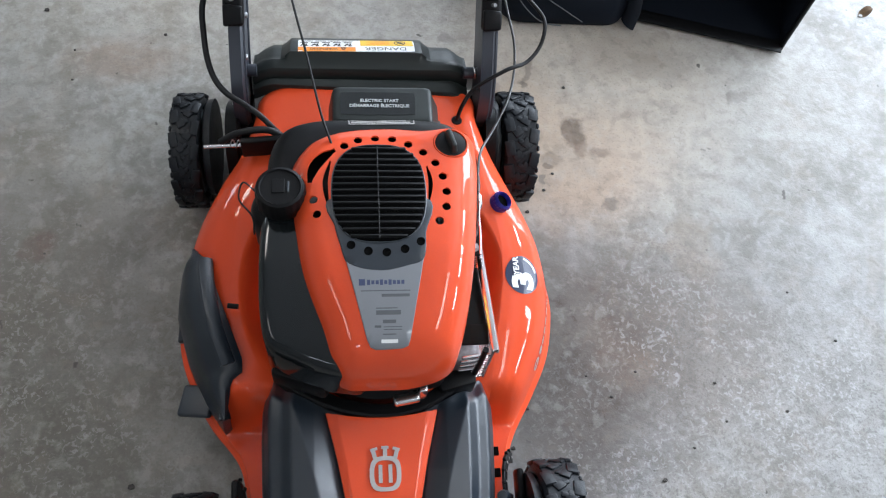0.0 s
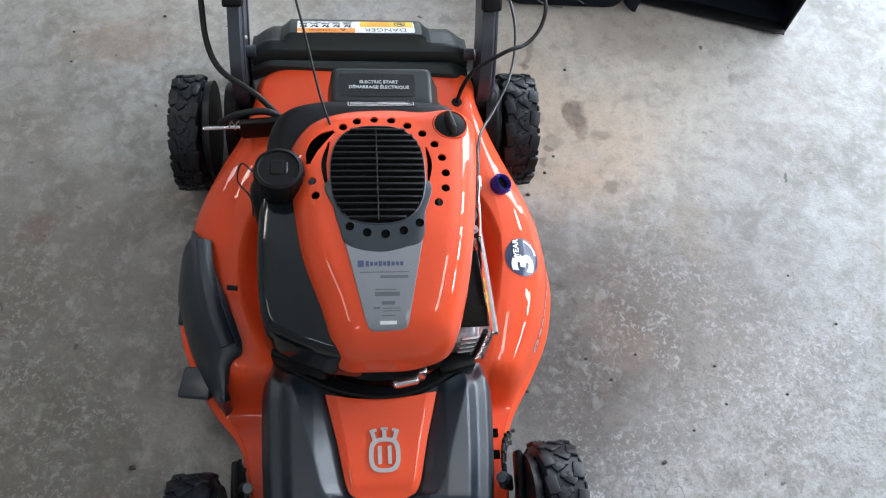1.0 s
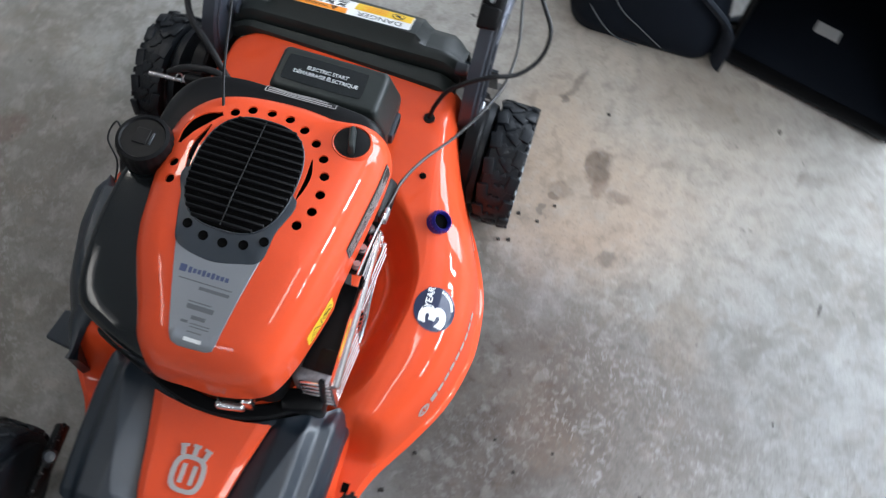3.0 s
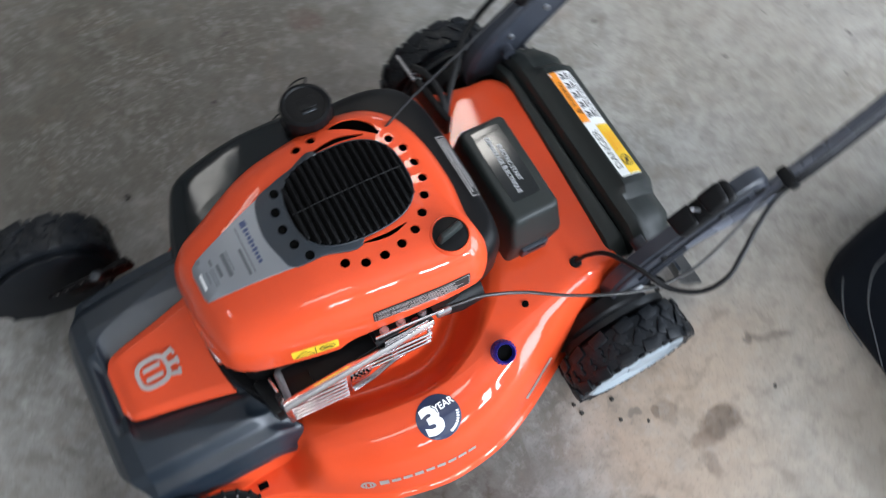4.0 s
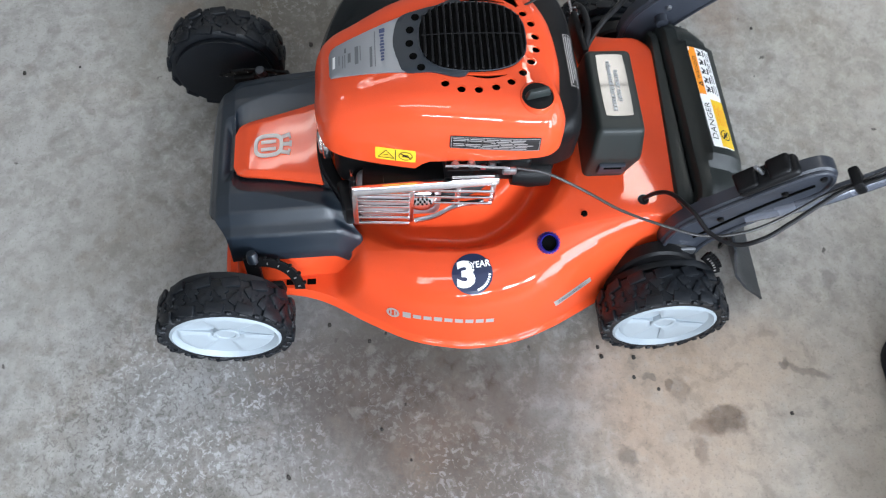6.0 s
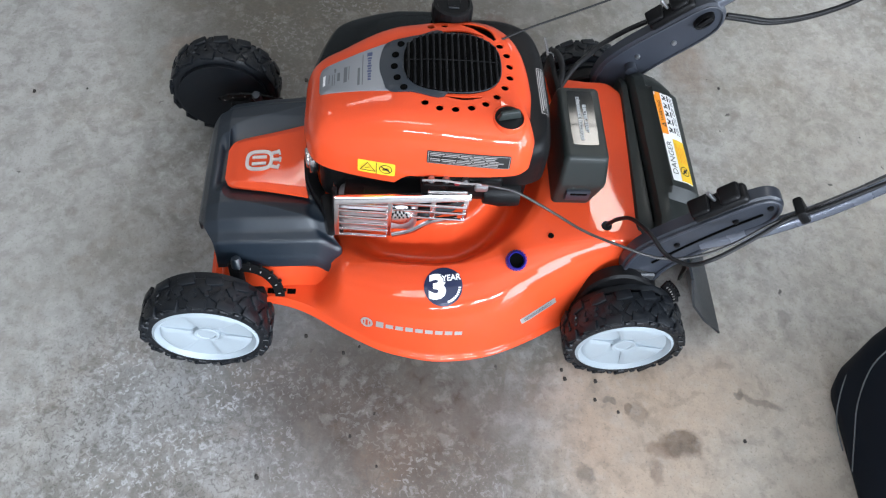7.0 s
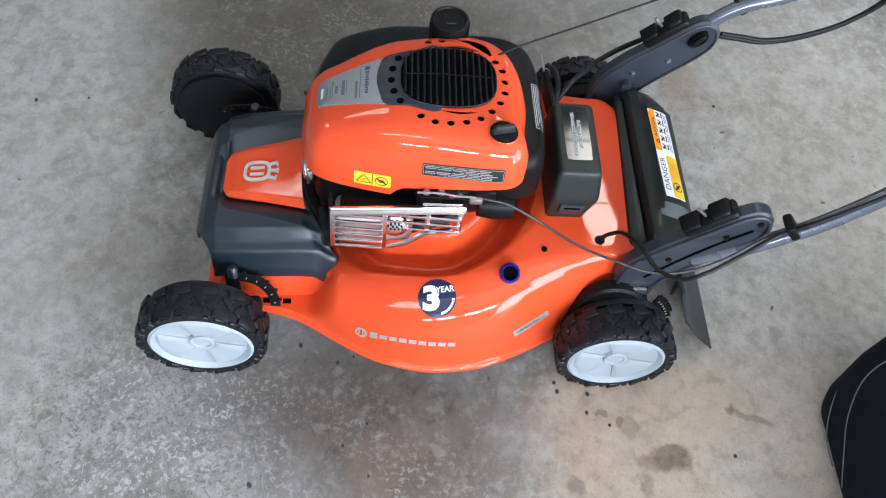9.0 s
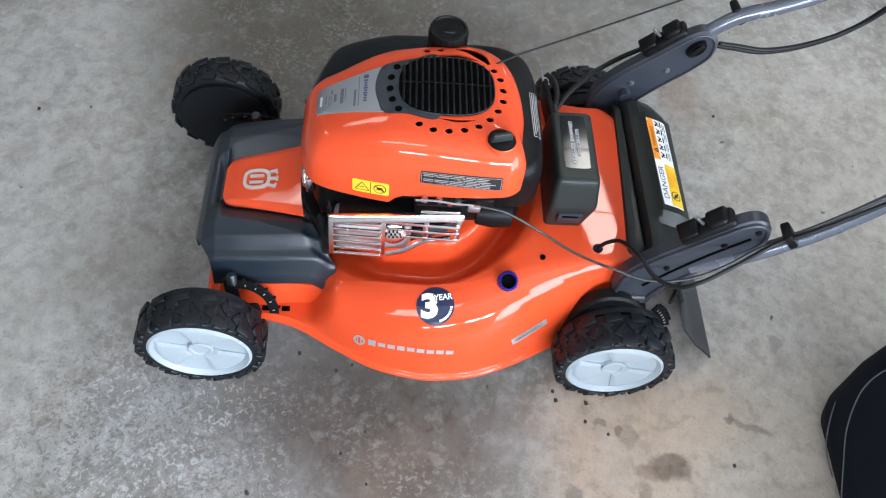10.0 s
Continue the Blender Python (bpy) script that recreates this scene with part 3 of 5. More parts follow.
def deck_step(k, a, reach):
    """The distance from the rim at step k, so that ridge and bowl follow the mesh."""
    edge = bowl_edge(a, reach)
    return lerp(k, [0, 10, 15, 23, 31, 35], [0, along(a, REACH), edge, edge + VALLEY, edge + VALLEY + WALL, max(edge + VALLEY + WALL + 0.03, 0.27)])


lip = [(p.x + 0.006 * (p.x - CX) / (p - Vector((CX, CY))).length, p.y + 0.006 * (p.y - CY) / (p - Vector((CX, CY))).length) for p in deck_line]
rings = [[(p.x + k * (x - p.x), p.y + k * (y - p.y), SKIRT + z) for p, (x, y) in zip(deck_line, lip)] for k, z in ((0.9, 0.0), (1.3, 0.002), (1.5, 0.0055), (1.3, 0.009), (0.6, 0.0115), (0.15, 0.0135))]
for k in [0, 0.15, 0.4, 0.8] + [float(s) for s in np.arange(1.4, 10, 0.7)] + [9.9] + list(range(10, 36)):
    row = []
    for p in deck_line:
        v = Vector((CX, CY)) - p
        a = math.degrees(math.atan2(-v.y, -v.x))
        d = deck_step(k, a, v.length)
        q = p + v.normalized() * min(d, v.length * 0.95)
        row.append((q.x, q.y, front_flange(q.x, q.y, deck_height(d, a, v.length))))
    rings.append(row)
deck_bm = rings_mesh(rings)
thicken(deck_bm, 0.003)
deck = part("deck", deck_bm, ORANGE, mower, "glossy orange steel deck shell", smooth=60)
deck_tree = tree_of(deck)


def deck_point(x, y):
    hit = deck_tree.ray_cast(Vector((x, y, 0.6)), Vector((0, 0, -1)))
    return hit[0], hit[1]


# engine base and block under the hood
part("engine_base", lathe_bm([(0, 0.18), (0.150, 0.18), (0.155, 0.190), (0.155, 0.222), (0.145, 0.232), (0, 0.236)], 64,
     Matrix.Translation((0.010, -0.022, 0)) @ Matrix.Diagonal((0.78, 0.96, 1, 1))), BLACK, mower)
part("engine_block", box_bm((0.215, 0.33, 0.135), Matrix.Translation((-0.005, 0.0, 0.292)), 0.02, 3), BLACK, mower)


def top_height(y):
    return lerp(y, [-0.205, -0.19, -0.164, -0.12, -0.08, -0.05, 0.0, 0.06, 0.12, 0.16, 0.21], [0.378, 0.389, 0.4035, 0.421, 0.434, 0.441, 0.4445, 0.4445, 0.442, 0.437, 0.425])


def shell(outline, bottom, drop=0.0, shoulder=1.0, n=7):
    """A moulded cover: walls from bottom(x, y) up to a rounded shoulder and a crowned top."""
    line = [Vector((p.x, p.y)) for p in closed_curve([(x, y, 0) for x, y in outline], n)]
    mid = sum(line, Vector((0, 0))) / len(line)
    rows = [[(p.x, p.y, bottom(p.x, p.y)) for p in line]]
    ys = [p.y for p in line]
    lo, hi = min(ys) + 0.45 * (mid.y - min(ys)), max(ys) - 0.45 * (max(ys) - mid.y)

    def inward(d):
        base = inset(line, min(d, 0.008))
        if d <= 0.008:
            return base
        return [p + (Vector((mid.x, min(max(p.y, lo), hi))) - p).normalized() * (d - 0.008) for p in base]

    for d, z in ((0.0, 0.062), (0.0015, 0.046), (0.005, 0.031), (0.011, 0.018), (0.020, 0.0085), (0.031, 0.003), (0.042, 0.0008)):
        rows.append([(p.x, p.y, max(top_height(p.y) - drop - z * shoulder, bottom(p.x, p.y) + 0.001 * (1 + d * 100))) for p in inward(d * shoulder)])
    last = inward(0.042 * shoulder)
    for k in (0.75, 0.5, 0.25, 0.02):
        rows.append([(q.x, q.y, top_height(q.y) - drop) for q in (mid + (p - mid) * k for p in last)])
    bm = rings_mesh(rows, cap_last=True)
    return bm


HOOD = [(0.005, -0.190), (0.050, -0.189), (0.092, -0.176), (0.111, -0.150), (0.126, -0.090), (0.137, -0.020), (0.145, 0.050), (0.149, 0.100), (0.146, 0.134), (0.122, 0.153),
        (0.080, 0.151), (0.030, 0.156), (-0.030, 0.151), (-0.074, 0.134), (-0.101, 0.103), (-0.110, 0.066), (-0.107, 0.036), (-0.103, 0.000), (-0.091, -0.070), (-0.068, -0.132), (-0.055, -0.168), (-0.034, -0.188)]


def hood_bottom(x, y):
    if x > 0.05 and y > -0.19:
        side = lerp(y, [-0.19, -0.15, -0.106, -0.045, -0.038, 0.02, 0.10, 0.15], [0.319, 0.318, 0.317, 0.316, 0.336, 0.346, 0.359, 0.368])
        return side
    return lerp(y, [-0.2, -0.15, 0.0, 0.18], [0.318, 0.318, 0.34, 0.37])


hood = part("engine_hood", shell(HOOD, hood_bottom), ORANGE_PLASTIC, mower, "glossy orange moulded engine hood", smooth=50)
hood_tree = tree_of(hood)
SIDE = [(-0.010, -0.180), (-0.041, -0.183), (-0.070, -0.176), (-0.100, -0.164), (-0.130, -0.147), (-0.140, -0.115), (-0.143, -0.050), (-0.141, 0.010), (-0.135, 0.040), (-0.100, 0.052), (-0.060, 0.045), (-0.030, -0.03), (-0.01, -0.12)]
part("air_filter_cover", shell(SIDE[::-1], lambda x, y: lerp(y, [-0.19, -0.12, 0.0], [0.290, 0.283, 0.27]), 0.030, 0.30), GLOSS_BLACK, mower, "smoked dark glossy side cover")
part("cover_base", box_bm((0.078, 0.034, 0.044), pose(-0.092, -0.152, 0.276, 0, 0, -20), 0.007, 2), BLACK, mower, "black lower edge of the side cover")
BACK = [(-0.125, 0.040), (-0.060, 0.03), (0.060, 0.03), (0.118, 0.070), (0.136, 0.110), (0.136, 0.148), (0.114, 0.177), (0.050, 0.186), (-0.020, 0.186), (-0.085, 0.180), (-0.125, 0.155), (-0.138, 0.100)]
rear_shroud = part("rear_shroud", shell(BACK, lambda x, y: lerp(x, [-0.1, 0.05, 0.13], [0.265, 0.30, 0.325]), 0.030, 0.6), BLACK, mower, "charcoal shroud behind the hood")
rear_tree = tree_of(rear_shroud)


def on_hood(outline, thick, bevel=0.0006, at=(0.0, 0.0), name="panel", mat=None, parent=None, label="", lift=0.0006):
    """A plate cut to an outline, dense enough to follow the hood's top."""
    pts = [Vector(p) for p in outline]
    mid = sum(pts, Vector((0, 0))) / len(pts)
    rows = []
    for k, z in ((1.0, -0.002), (1.0, thick - bevel), (0.985, thick), (0.8, thick), (0.6, thick), (0.4, thick), (0.2, thick), (0.02, thick)):
        rows.append([(q.x, q.y, z) for q in (mid + (p - mid) * k for p in pts)])
    bm = rings_mesh(rows, cap_last=True)
    bm.transform(Matrix.Translation((0, 0, 0.45)))
    drape(bm, hood_tree, Matrix.Translation((0, 0, 0.45)), lift)
    return part(name, bm, mat, parent or hood, label)


def dense(points, n=6):
    out = []
    for a, b in zip(points, points[1:] + points[:1]):
        out += [(a[0] + (b[0] - a[0]) * k / n, a[1] + (b[1] - a[1]) * k / n) for k in range(n)]
    return out


# grille: a wide oval of slats with a dark shield in front of it and the silver plate
GX, GY = 0.009, 0.029
grille_line = []
for i in range(56):
    a = 2 * math.pi * i / 56
    c, s = math.cos(a), math.sin(a)
    grille_line.append((GX + 0.0595 * math.copysign(abs(c) ** 0.72, c), GY + 0.0720 * math.copysign(abs(s) ** 0.80, s)))
shield = [(-0.050, 0.020), (-0.0465, -0.020), (-0.040, -0.045), (-0.033, -0.066), (-0.015, -0.0745), (0.012, -0.0775), (0.040, -0.0725), (0.062, -0.063), (0.066, -0.03), (0.0685, 0.020)]
grille_shield = on_hood([(p.x, p.y) for p in closed_curve([(x, y, 0) for x, y in shield], 6)], 0.0022, name="grille_shield", mat=CHARCOAL, label="charcoal shield with vent holes")
# black plate under the slats stands in for the dark inside
grille = on_hood(grille_line, 0.0030, name="grille", mat=PIT, label="black oval cooling grille", lift=0.0008)
for i in range(15):
    y = GY - 0.0645 + i * 0.0092
    s = (y - GY) / 0.072
    half = 0.0585 * max(1 - abs(s) ** 2.5, 0.0) ** (0.72 / 2)
    bm = box_bm((2 * half, 0.0036, 0.005), pose(GX + 0.0015 * s, y, 0, -24, 0, 0), 0.001, 1)
    for v in bm.verts:
        v.co.z += top_height(y) + 0.0048
    part("slat", bm, BLACK, grille)
rib = tube_bm([(GX - 0.001, GY + s, top_height(GY + s) + 0.0066) for s in (-0.068, -0.03, 0.0, 0.03, 0.068)], 0.0008, 8, 4)
part("rib", rib, BLACK, grille)
rim = tube_bm([(x, y, top_height(y) + 0.0030) for x, y in grille_line] + [(grille_line[0][0], grille_line[0][1], top_height(GY) + 0.0030)], 0.0010, 8, 1)
part("rim", rim, CHARCOAL, grille)
plate = [(-0.0345, -0.0600), (-0.015, -0.069), (0.012, -0.072), (0.040, -0.067), (0.0630, -0.0575), (0.0435, -0.155), (0.041, -0.162), (0.034, -0.1645), (0.002, -0.1655), (-0.0055, -0.163), (-0.0095, -0.155)]
name_plate = on_hood(dense(plate), 0.0018, name="name_plate", mat=SILVER, label="silver grey name plate")
plate_tree = tree_of(name_plate)


def bars(parent, mat, rows, lift=0.0003, tree=None, m=None):
    """Plain print bars: (x, y, width, height)."""
    for x, y, w, h in rows:
        bm = grid_plate(w, h, max(2, int(w / 0.006)), 2)
        bm.transform(Matrix.Translation((x, y, 0)))
        base = m or Matrix.Translation((0, 0, 0.45))
        bm.transform(base)
        drape(bm, tree or plate_tree, base, lift)
        part("print_bar", bm, mat, parent, smooth=0)


bars(name_plate, NAVY_PRINT, [(-0.0145, -0.0915, 0.0075, 0.0075)] + [(-0.0065 + 0.0052 * k, -0.0917, 0.0038, 0.0062 if k in (0, 3, 5) else 0.0046) for k in range(9)])
bars(name_plate, PLATE_PRINT, [(0.014, -0.1015, 0.060, 0.0012), (0.026, -0.1070, 0.034, 0.0034), (0.015, -0.1215, 0.026, 0.0012), (0.017, -0.1265, 0.030, 0.0050),
                           (0.018, -0.1365, 0.016, 0.0040), (0.004, -0.1420, 0.008, 0.0026), (0.022, -0.1425, 0.022, 0.0010), (0.022, -0.1455, 0.022, 0.0010), (0.018, -0.1505, 0.016, 0.0012)])
bars(name_plate, WHITE, [(0.018, -0.1578, 0.020, 0.0036)])


cutter = bmesh.new()


def hood_hole(x, y, r=0.0056, host=None, tree=None):
    t = tree or hood_tree
    hit = t.ray_cast(Vector((x, y, 0.6)), Vector((0, 0, -1)))
    if hit[0] is None:
        return
    m = hit[0] + Vector((0, 0, 0.0004)), hit[1]
    q = Vector((0, 0, 1)).rotation_difference(m[1]).to_matrix().to_4x4()
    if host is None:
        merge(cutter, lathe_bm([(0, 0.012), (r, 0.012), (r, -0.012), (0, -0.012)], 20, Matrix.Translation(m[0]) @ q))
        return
    # nothing is cut here: a flat black disc paints in the hole's dark
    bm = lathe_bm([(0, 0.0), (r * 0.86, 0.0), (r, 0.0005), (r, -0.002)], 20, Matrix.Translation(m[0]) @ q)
    part("vent_hole_disc", bm, PIT, host)


for x, y in [(-0.034, 0.1025), (-0.016, 0.112), (0.0065, 0.1155), (0.029, 0.114), (0.050, 0.105), (0.069, 0.092), (0.084, 0.075), (0.0925, 0.054),
             (0.0960, 0.031), (0.0945, 0.0085), (0.0845, -0.012), (-0.0735, 0.0205), (-0.0690, -0.0005)]:
    hood_hole(x, y)
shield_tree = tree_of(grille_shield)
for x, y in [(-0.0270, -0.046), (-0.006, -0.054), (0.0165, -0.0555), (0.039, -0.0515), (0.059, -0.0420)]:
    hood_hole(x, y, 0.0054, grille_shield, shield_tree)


def crescent(points, w):
    line = [Vector(p) for p in smooth_line([(x, y, 0) for x, y in points], 8)]
    k = len(line) - 1
    left, right = [], []
    for i, p in enumerate(line):
        t = (line[min(i + 1, k)] - line[max(i - 1, 0)]).normalized()
        h = w * math.sin(math.pi * min(max(i / k, 0.06), 0.94)) ** 0.6
        left.append((p.x - t.y * h, p.y + t.x * h))
        right.append((p.x + t.y * h, p.y - t.x * h))
    return left + right[::-1]




def slot_cutter(outline):
    ys = sum(y for x, y in outline) / len(outline)
    z = top_height(ys)
    merge(cutter, rings_mesh([[(x, y, z + h) for x, y in outline] for h in (-0.03, 0.03)], cap_first=True, cap_last=True))


def cut(ob, tool):
    """Cuts the tool's solid out of a thin shell, which gets a wall thickness first."""
    bm = bmesh.new()
    bm.from_mesh(ob.data)
    thicken(bm, 0.0028)
    bmesh.ops.recalc_face_normals(bm, faces=bm.faces)
    bm.to_mesh(ob.data)
    bm.free()
    me = bpy.data.meshes.new("cutter")
    bmesh.ops.recalc_face_normals(tool, faces=tool.faces)
    tool.to_mesh(me)
    tool.free()
    helper = bpy.data.objects.new("cutter", me)
    scene.collection.objects.link(helper)
    mod = ob.modifiers.new("cut", "BOOLEAN")
    mod.operation, mod.object, mod.solver = "DIFFERENCE", helper, "EXACT"
    bpy.context.view_layer.update()
    out = bpy.data.meshes.new_from_object(ob.evaluated_get(bpy.context.evaluated_depsgraph_get()))
    ob.modifiers.clear()
    out.materials.clear()
    out.materials.append(ob.data.materials[0])
    ob.data = out
    bpy.data.objects.remove(helper)
    for p in out.polygons:
        p.use_smooth = True
    out.set_sharp_from_angle(angle=radians(50))


slot_cutter(crescent([(-0.052, 0.078), (-0.0585, 0.045), (-0.0545, 0.008)], 0.0034))
slot_cutter(crescent([(0.0725, 0.070), (0.0760, 0.045), (0.0725, 0.015)], 0.0030))
slot_cutter(crescent([(-0.0785, 0.046), (-0.073, 0.068), (-0.062, 0.084), (-0.046, 0.096)], 0.0085))
cut(hood, cutter)

# choke knob in its round well
KX, KY = 0.1065, 0.107
knob_hit = hood_tree.ray_cast(Vector((KX, KY, 0.6)), Vector((0, 0, -1)))
tip = Matrix.Translation(knob_hit[0] + Vector((0, 0, -0.003))) @ Vector((0, 0, 1)).rotation_difference((knob_hit[1] + Vector((0, 0, 0.6))).normalized()).to_matrix().to_4x4()
knob = part("choke_knob", lathe_bm([(0, 0.004), (0.0190, 0.004), (0.0208, 0.003), (0.0208, -0.014)], 32, tip), BLACK, hood, "round black choke knob")
part("grip", box_bm((0.009, 0.037, 0.016), tip @ pose(0, 0, 0.010, 0, 0, 14), 0.003, 2, taper=0.75), DOOR_PLASTIC, knob)
part("well_rim", lathe_bm([(0.0209, -0.004), (0.0212, 0.0040), (0.0222, 0.0045), (0.0236, 0.0025), (0.0246, -0.010)], 32, tip), ORANGE_PLASTIC, knob)

# labels on the hood's side
side_m = basis((0.1245, -0.0775, 0.3445), (0.085, 1, 0), (-0.20, 0.0, 1))


def flat_label(name, m, w, h, mat, parent, tree, label="", corner=0.002, lift=0.0006):
    bm = grid_plate(w, h, 12, 6, corner)
    bm.transform(m)
    drape(bm, tree, m, lift)
    return part(name, bm, mat, parent, label, smooth=0)


warn = flat_label("warning_label", side_m, 0.056, 0.028, YELLOW, hood, hood_tree, "yellow warning label with two pictograms")


def draped(name, bm, m, mat, parent, tree, lift):
    bm.transform(m)
    drape(bm, tree, m, lift)
    return part(name, bm, mat, parent, smooth=0)


def ring2d(r1, r2, seg=28):
    return rings_mesh([[(r * math.cos(2 * math.pi * i / seg), r * math.sin(2 * math.pi * i / seg), 0) for i in range(seg)] for r in (r1, r2)])


def strokes(lines, w):
    bm = bmesh.new()
    for (x0, y0), (x1, y1) in lines:
        d = Vector((x1 - x0, y1 - y0))
        nrm = Vector((-d.y, d.x)).normalized() * w / 2
        k = max(1, int(d.length / 0.004))
        rows = [[bm.verts.new((x0 + d.x * i / k + s * nrm.x, y0 + d.y * i / k + s * nrm.y, 0)) for s in (-1, 1)] for i in range(k + 1)]
        for a, b in zip(rows, rows[1:]):
            bm.faces.new((a[0], a[1], b[1], b[0]))
    return bm


draped("pictogram", strokes([((-0.024, -0.008), (-0.013, 0.010)), ((-0.013, 0.010), (-0.002, -0.008)), ((-0.002, -0.008), (-0.024, -0.008)), ((-0.017, -0.003), (-0.010, 0.0)), ((0, -0.013), (0, 0.013))], 0.0012), side_m, INK, warn, hood_tree, 0.0014)
picto = ring2d(0.0085, 0.0098)
picto.transform(Matrix.Translation((0.014, 0, 0)))
merge(picto, strokes([((0.007, 0.005), (0.021, -0.005)), ((0.009, -0.002), (0.019, -0.001)), ((0.010, 0.001), (0.018, 0.002))], 0.0022))
draped("pictogram", picto, side_m, INK, warn, hood_tree, 0.0014)
dark_m = basis((0.1385, 0.0545, 0.3890), (0.075, 1, 0.03), (-0.22, 0.0, 1))
info = flat_label("information_label", dark_m, 0.121, 0.026, INK, hood, hood_tree, "black label with rows of fine grey print")
frame_bm = strokes([((-0.0585, -0.011), (0.0585, -0.011)), ((-0.0585, 0.011), (0.0585, 0.011)), ((-0.0585, -0.011), (-0.0585, 0.011)), ((0.0585, -0.011), (0.0585, 0.011))], 0.0007)
draped("border", frame_bm, dark_m, SILVER_PRINT, info, hood_tree, 0.0016)
rows = []
for r in range(6):
    x = -0.056
    y = 0.0082 - r * 0.0033
    for k in range(5):
        w = 0.012 + 0.010 * random.random()
        if x + w > 0.056:
            break
        rows.append(((x, y), (x + w, y)))
        x += w + 0.002
draped("print_line", strokes(rows, 0.0016), dark_m, SILVER_PRINT, info, hood_tree, 0.0016)
draped("print_band", strokes([((-0.0575, -0.0085), (-0.028, -0.0085)), ((-0.0575, 0.0015), (-0.006, 0.0015))], 0.002), dark_m, INK, info, hood_tree, 0.0020)
back_m = basis((0.018, 0.171, 0.405), (1, 0.02, 0), (0, 1, -0.35))
blab = flat_label("shroud_label", back_m, 0.094, 0.017, INK, rear_shroud, rear_tree, "narrow black label with pale print")
draped("border", strokes([((-0.045, -0.0065), (0.045, -0.0065)), ((-0.045, 0.0065), (0.045, 0.0065)), ((-0.045, -0.0065), (-0.045, 0.0065)), ((0.045, -0.0065), (0.045, 0.0065))], 0.0012), back_m, SILVER_PRINT, blab, rear_tree, 0.0009)
draped("print_line", strokes([((-0.042, 0.0035 - 0.0035 * k), (0.040 - 0.006 * (k % 2), 0.0035 - 0.0035 * k)) for k in range(3)], 0.0018), back_m, SILVER_PRINT, blab, rear_tree, 0.0009)

# fuel cap on its neck, with its tether
cap_m = Matrix.Translation((-0.1145, 0.034, 0))
part("fuel_neck", lathe_bm([(0, 0.33), (0.040, 0.33), (0.041, 0.395), (0.036, 0.408), (0.027, 0.414), (0.027, 0.425), (0, 0.425)], 40, cap_m), BLACK, mower)
cap_prof = [(0, 0.418), (0.0305, 0.418), (0.032, 0.421), (0.032, 0.444), (0.030, 0.450), (0.026, 0.4515), (0.0245, 0.449), (0, 0.449)]
cap_bm = lathe_bm(cap_prof, 64, cap_m)
for v in cap_bm.verts:
    q = v.co - Vector((-0.1145, 0.034, v.co.z))
    if q.length > 0.031 and 0.419 < v.co.z < 0.446:
        a = math.atan2(q.y, q.x)
        v.co -= q.normalized() * 0.0012 * (1 if math.sin(a * 20) > 0 else 0)
fuel_cap = part("fuel_cap", cap_bm, BLACK, mower, "ribbed round black fuel cap")
part("pump_mark", box_bm((0.016, 0.020, 0.0016), Matrix.Translation((-0.1165, 0.036, 0.4498)), 0.0006, 1), BLACK, fuel_cap)
part("pump_mark", box_bm((0.003, 0.016, 0.0016), Matrix.Translation((-0.1045, 0.035, 0.4498)), 0.0006, 1), CHARCOAL, fuel_cap)
part("tether", tube_bm([(-0.146, 0.040, 0.43), (-0.163, 0.055, 0.428), (-0.168, 0.036, 0.418), (-0.152, 0.018, 0.405), (-0.150, 0.000, 0.39)], 0.0012, 6, 8), CABLE, fuel_cap)


# front cover: charcoal fairing with an orange insert
FC = 0.012
FY = [-0.374, -0.372, -0.368, -0.361, -0.350, -0.328, -0.290, -0.260, -0.230, -0.205, -0.185, -0.165, -0.145, -0.128]
FZ = [0.085, 0.120, 0.147, 0.167, 0.183, 0.197, 0.205, 0.2095, 0.2135, 0.217, 0.219, 0.219, 0.217, 0.214]
FW = [0.152, 0.154, 0.160, 0.168, 0.173, 0.177, 0.180, 0.182, 0.183, 0.184, 0.184, 0.184, 0.183, 0.181]
HALF = [(0.0, 0.008), (0.50, 0.008), (0.655, 0.002), (0.675, 0.000), (0.735, -0.013), (0.755, -0.0155), (0.825, -0.020), (0.845, -0.024), (0.885, -0.050), (0.905, -0.057), (0.915, -0.080)]


def insert_half(y):
    return lerp(y, [-0.326, -0.323, -0.317, -0.305, -0.25, -0.178], [0.030, 0.040, 0.0465, 0.051, 0.062, 0.080])


def cover_height(x, y):
    w = abs(x - FC) / lerp(y, FY, FW)
    out = max(abs(x - FC - 0.002) - insert_half(y), -0.328 - y)
    ramp = lerp(y, [-0.33, -0.18], [0.030, 0.040])
    dip = 0.019 * (1 - min(max((out - 0.001) / ramp, 0.0), 1.0))
    side = sum(lerp(abs(w + o), [p[0] for p in HALF], [p[1] for p in HALF]) for o in (-0.007, 0.0, 0.007)) / 3
    return max(lerp(y, FY, FZ) + side - dip * ease((y + 0.345) / 0.014), 0.083)


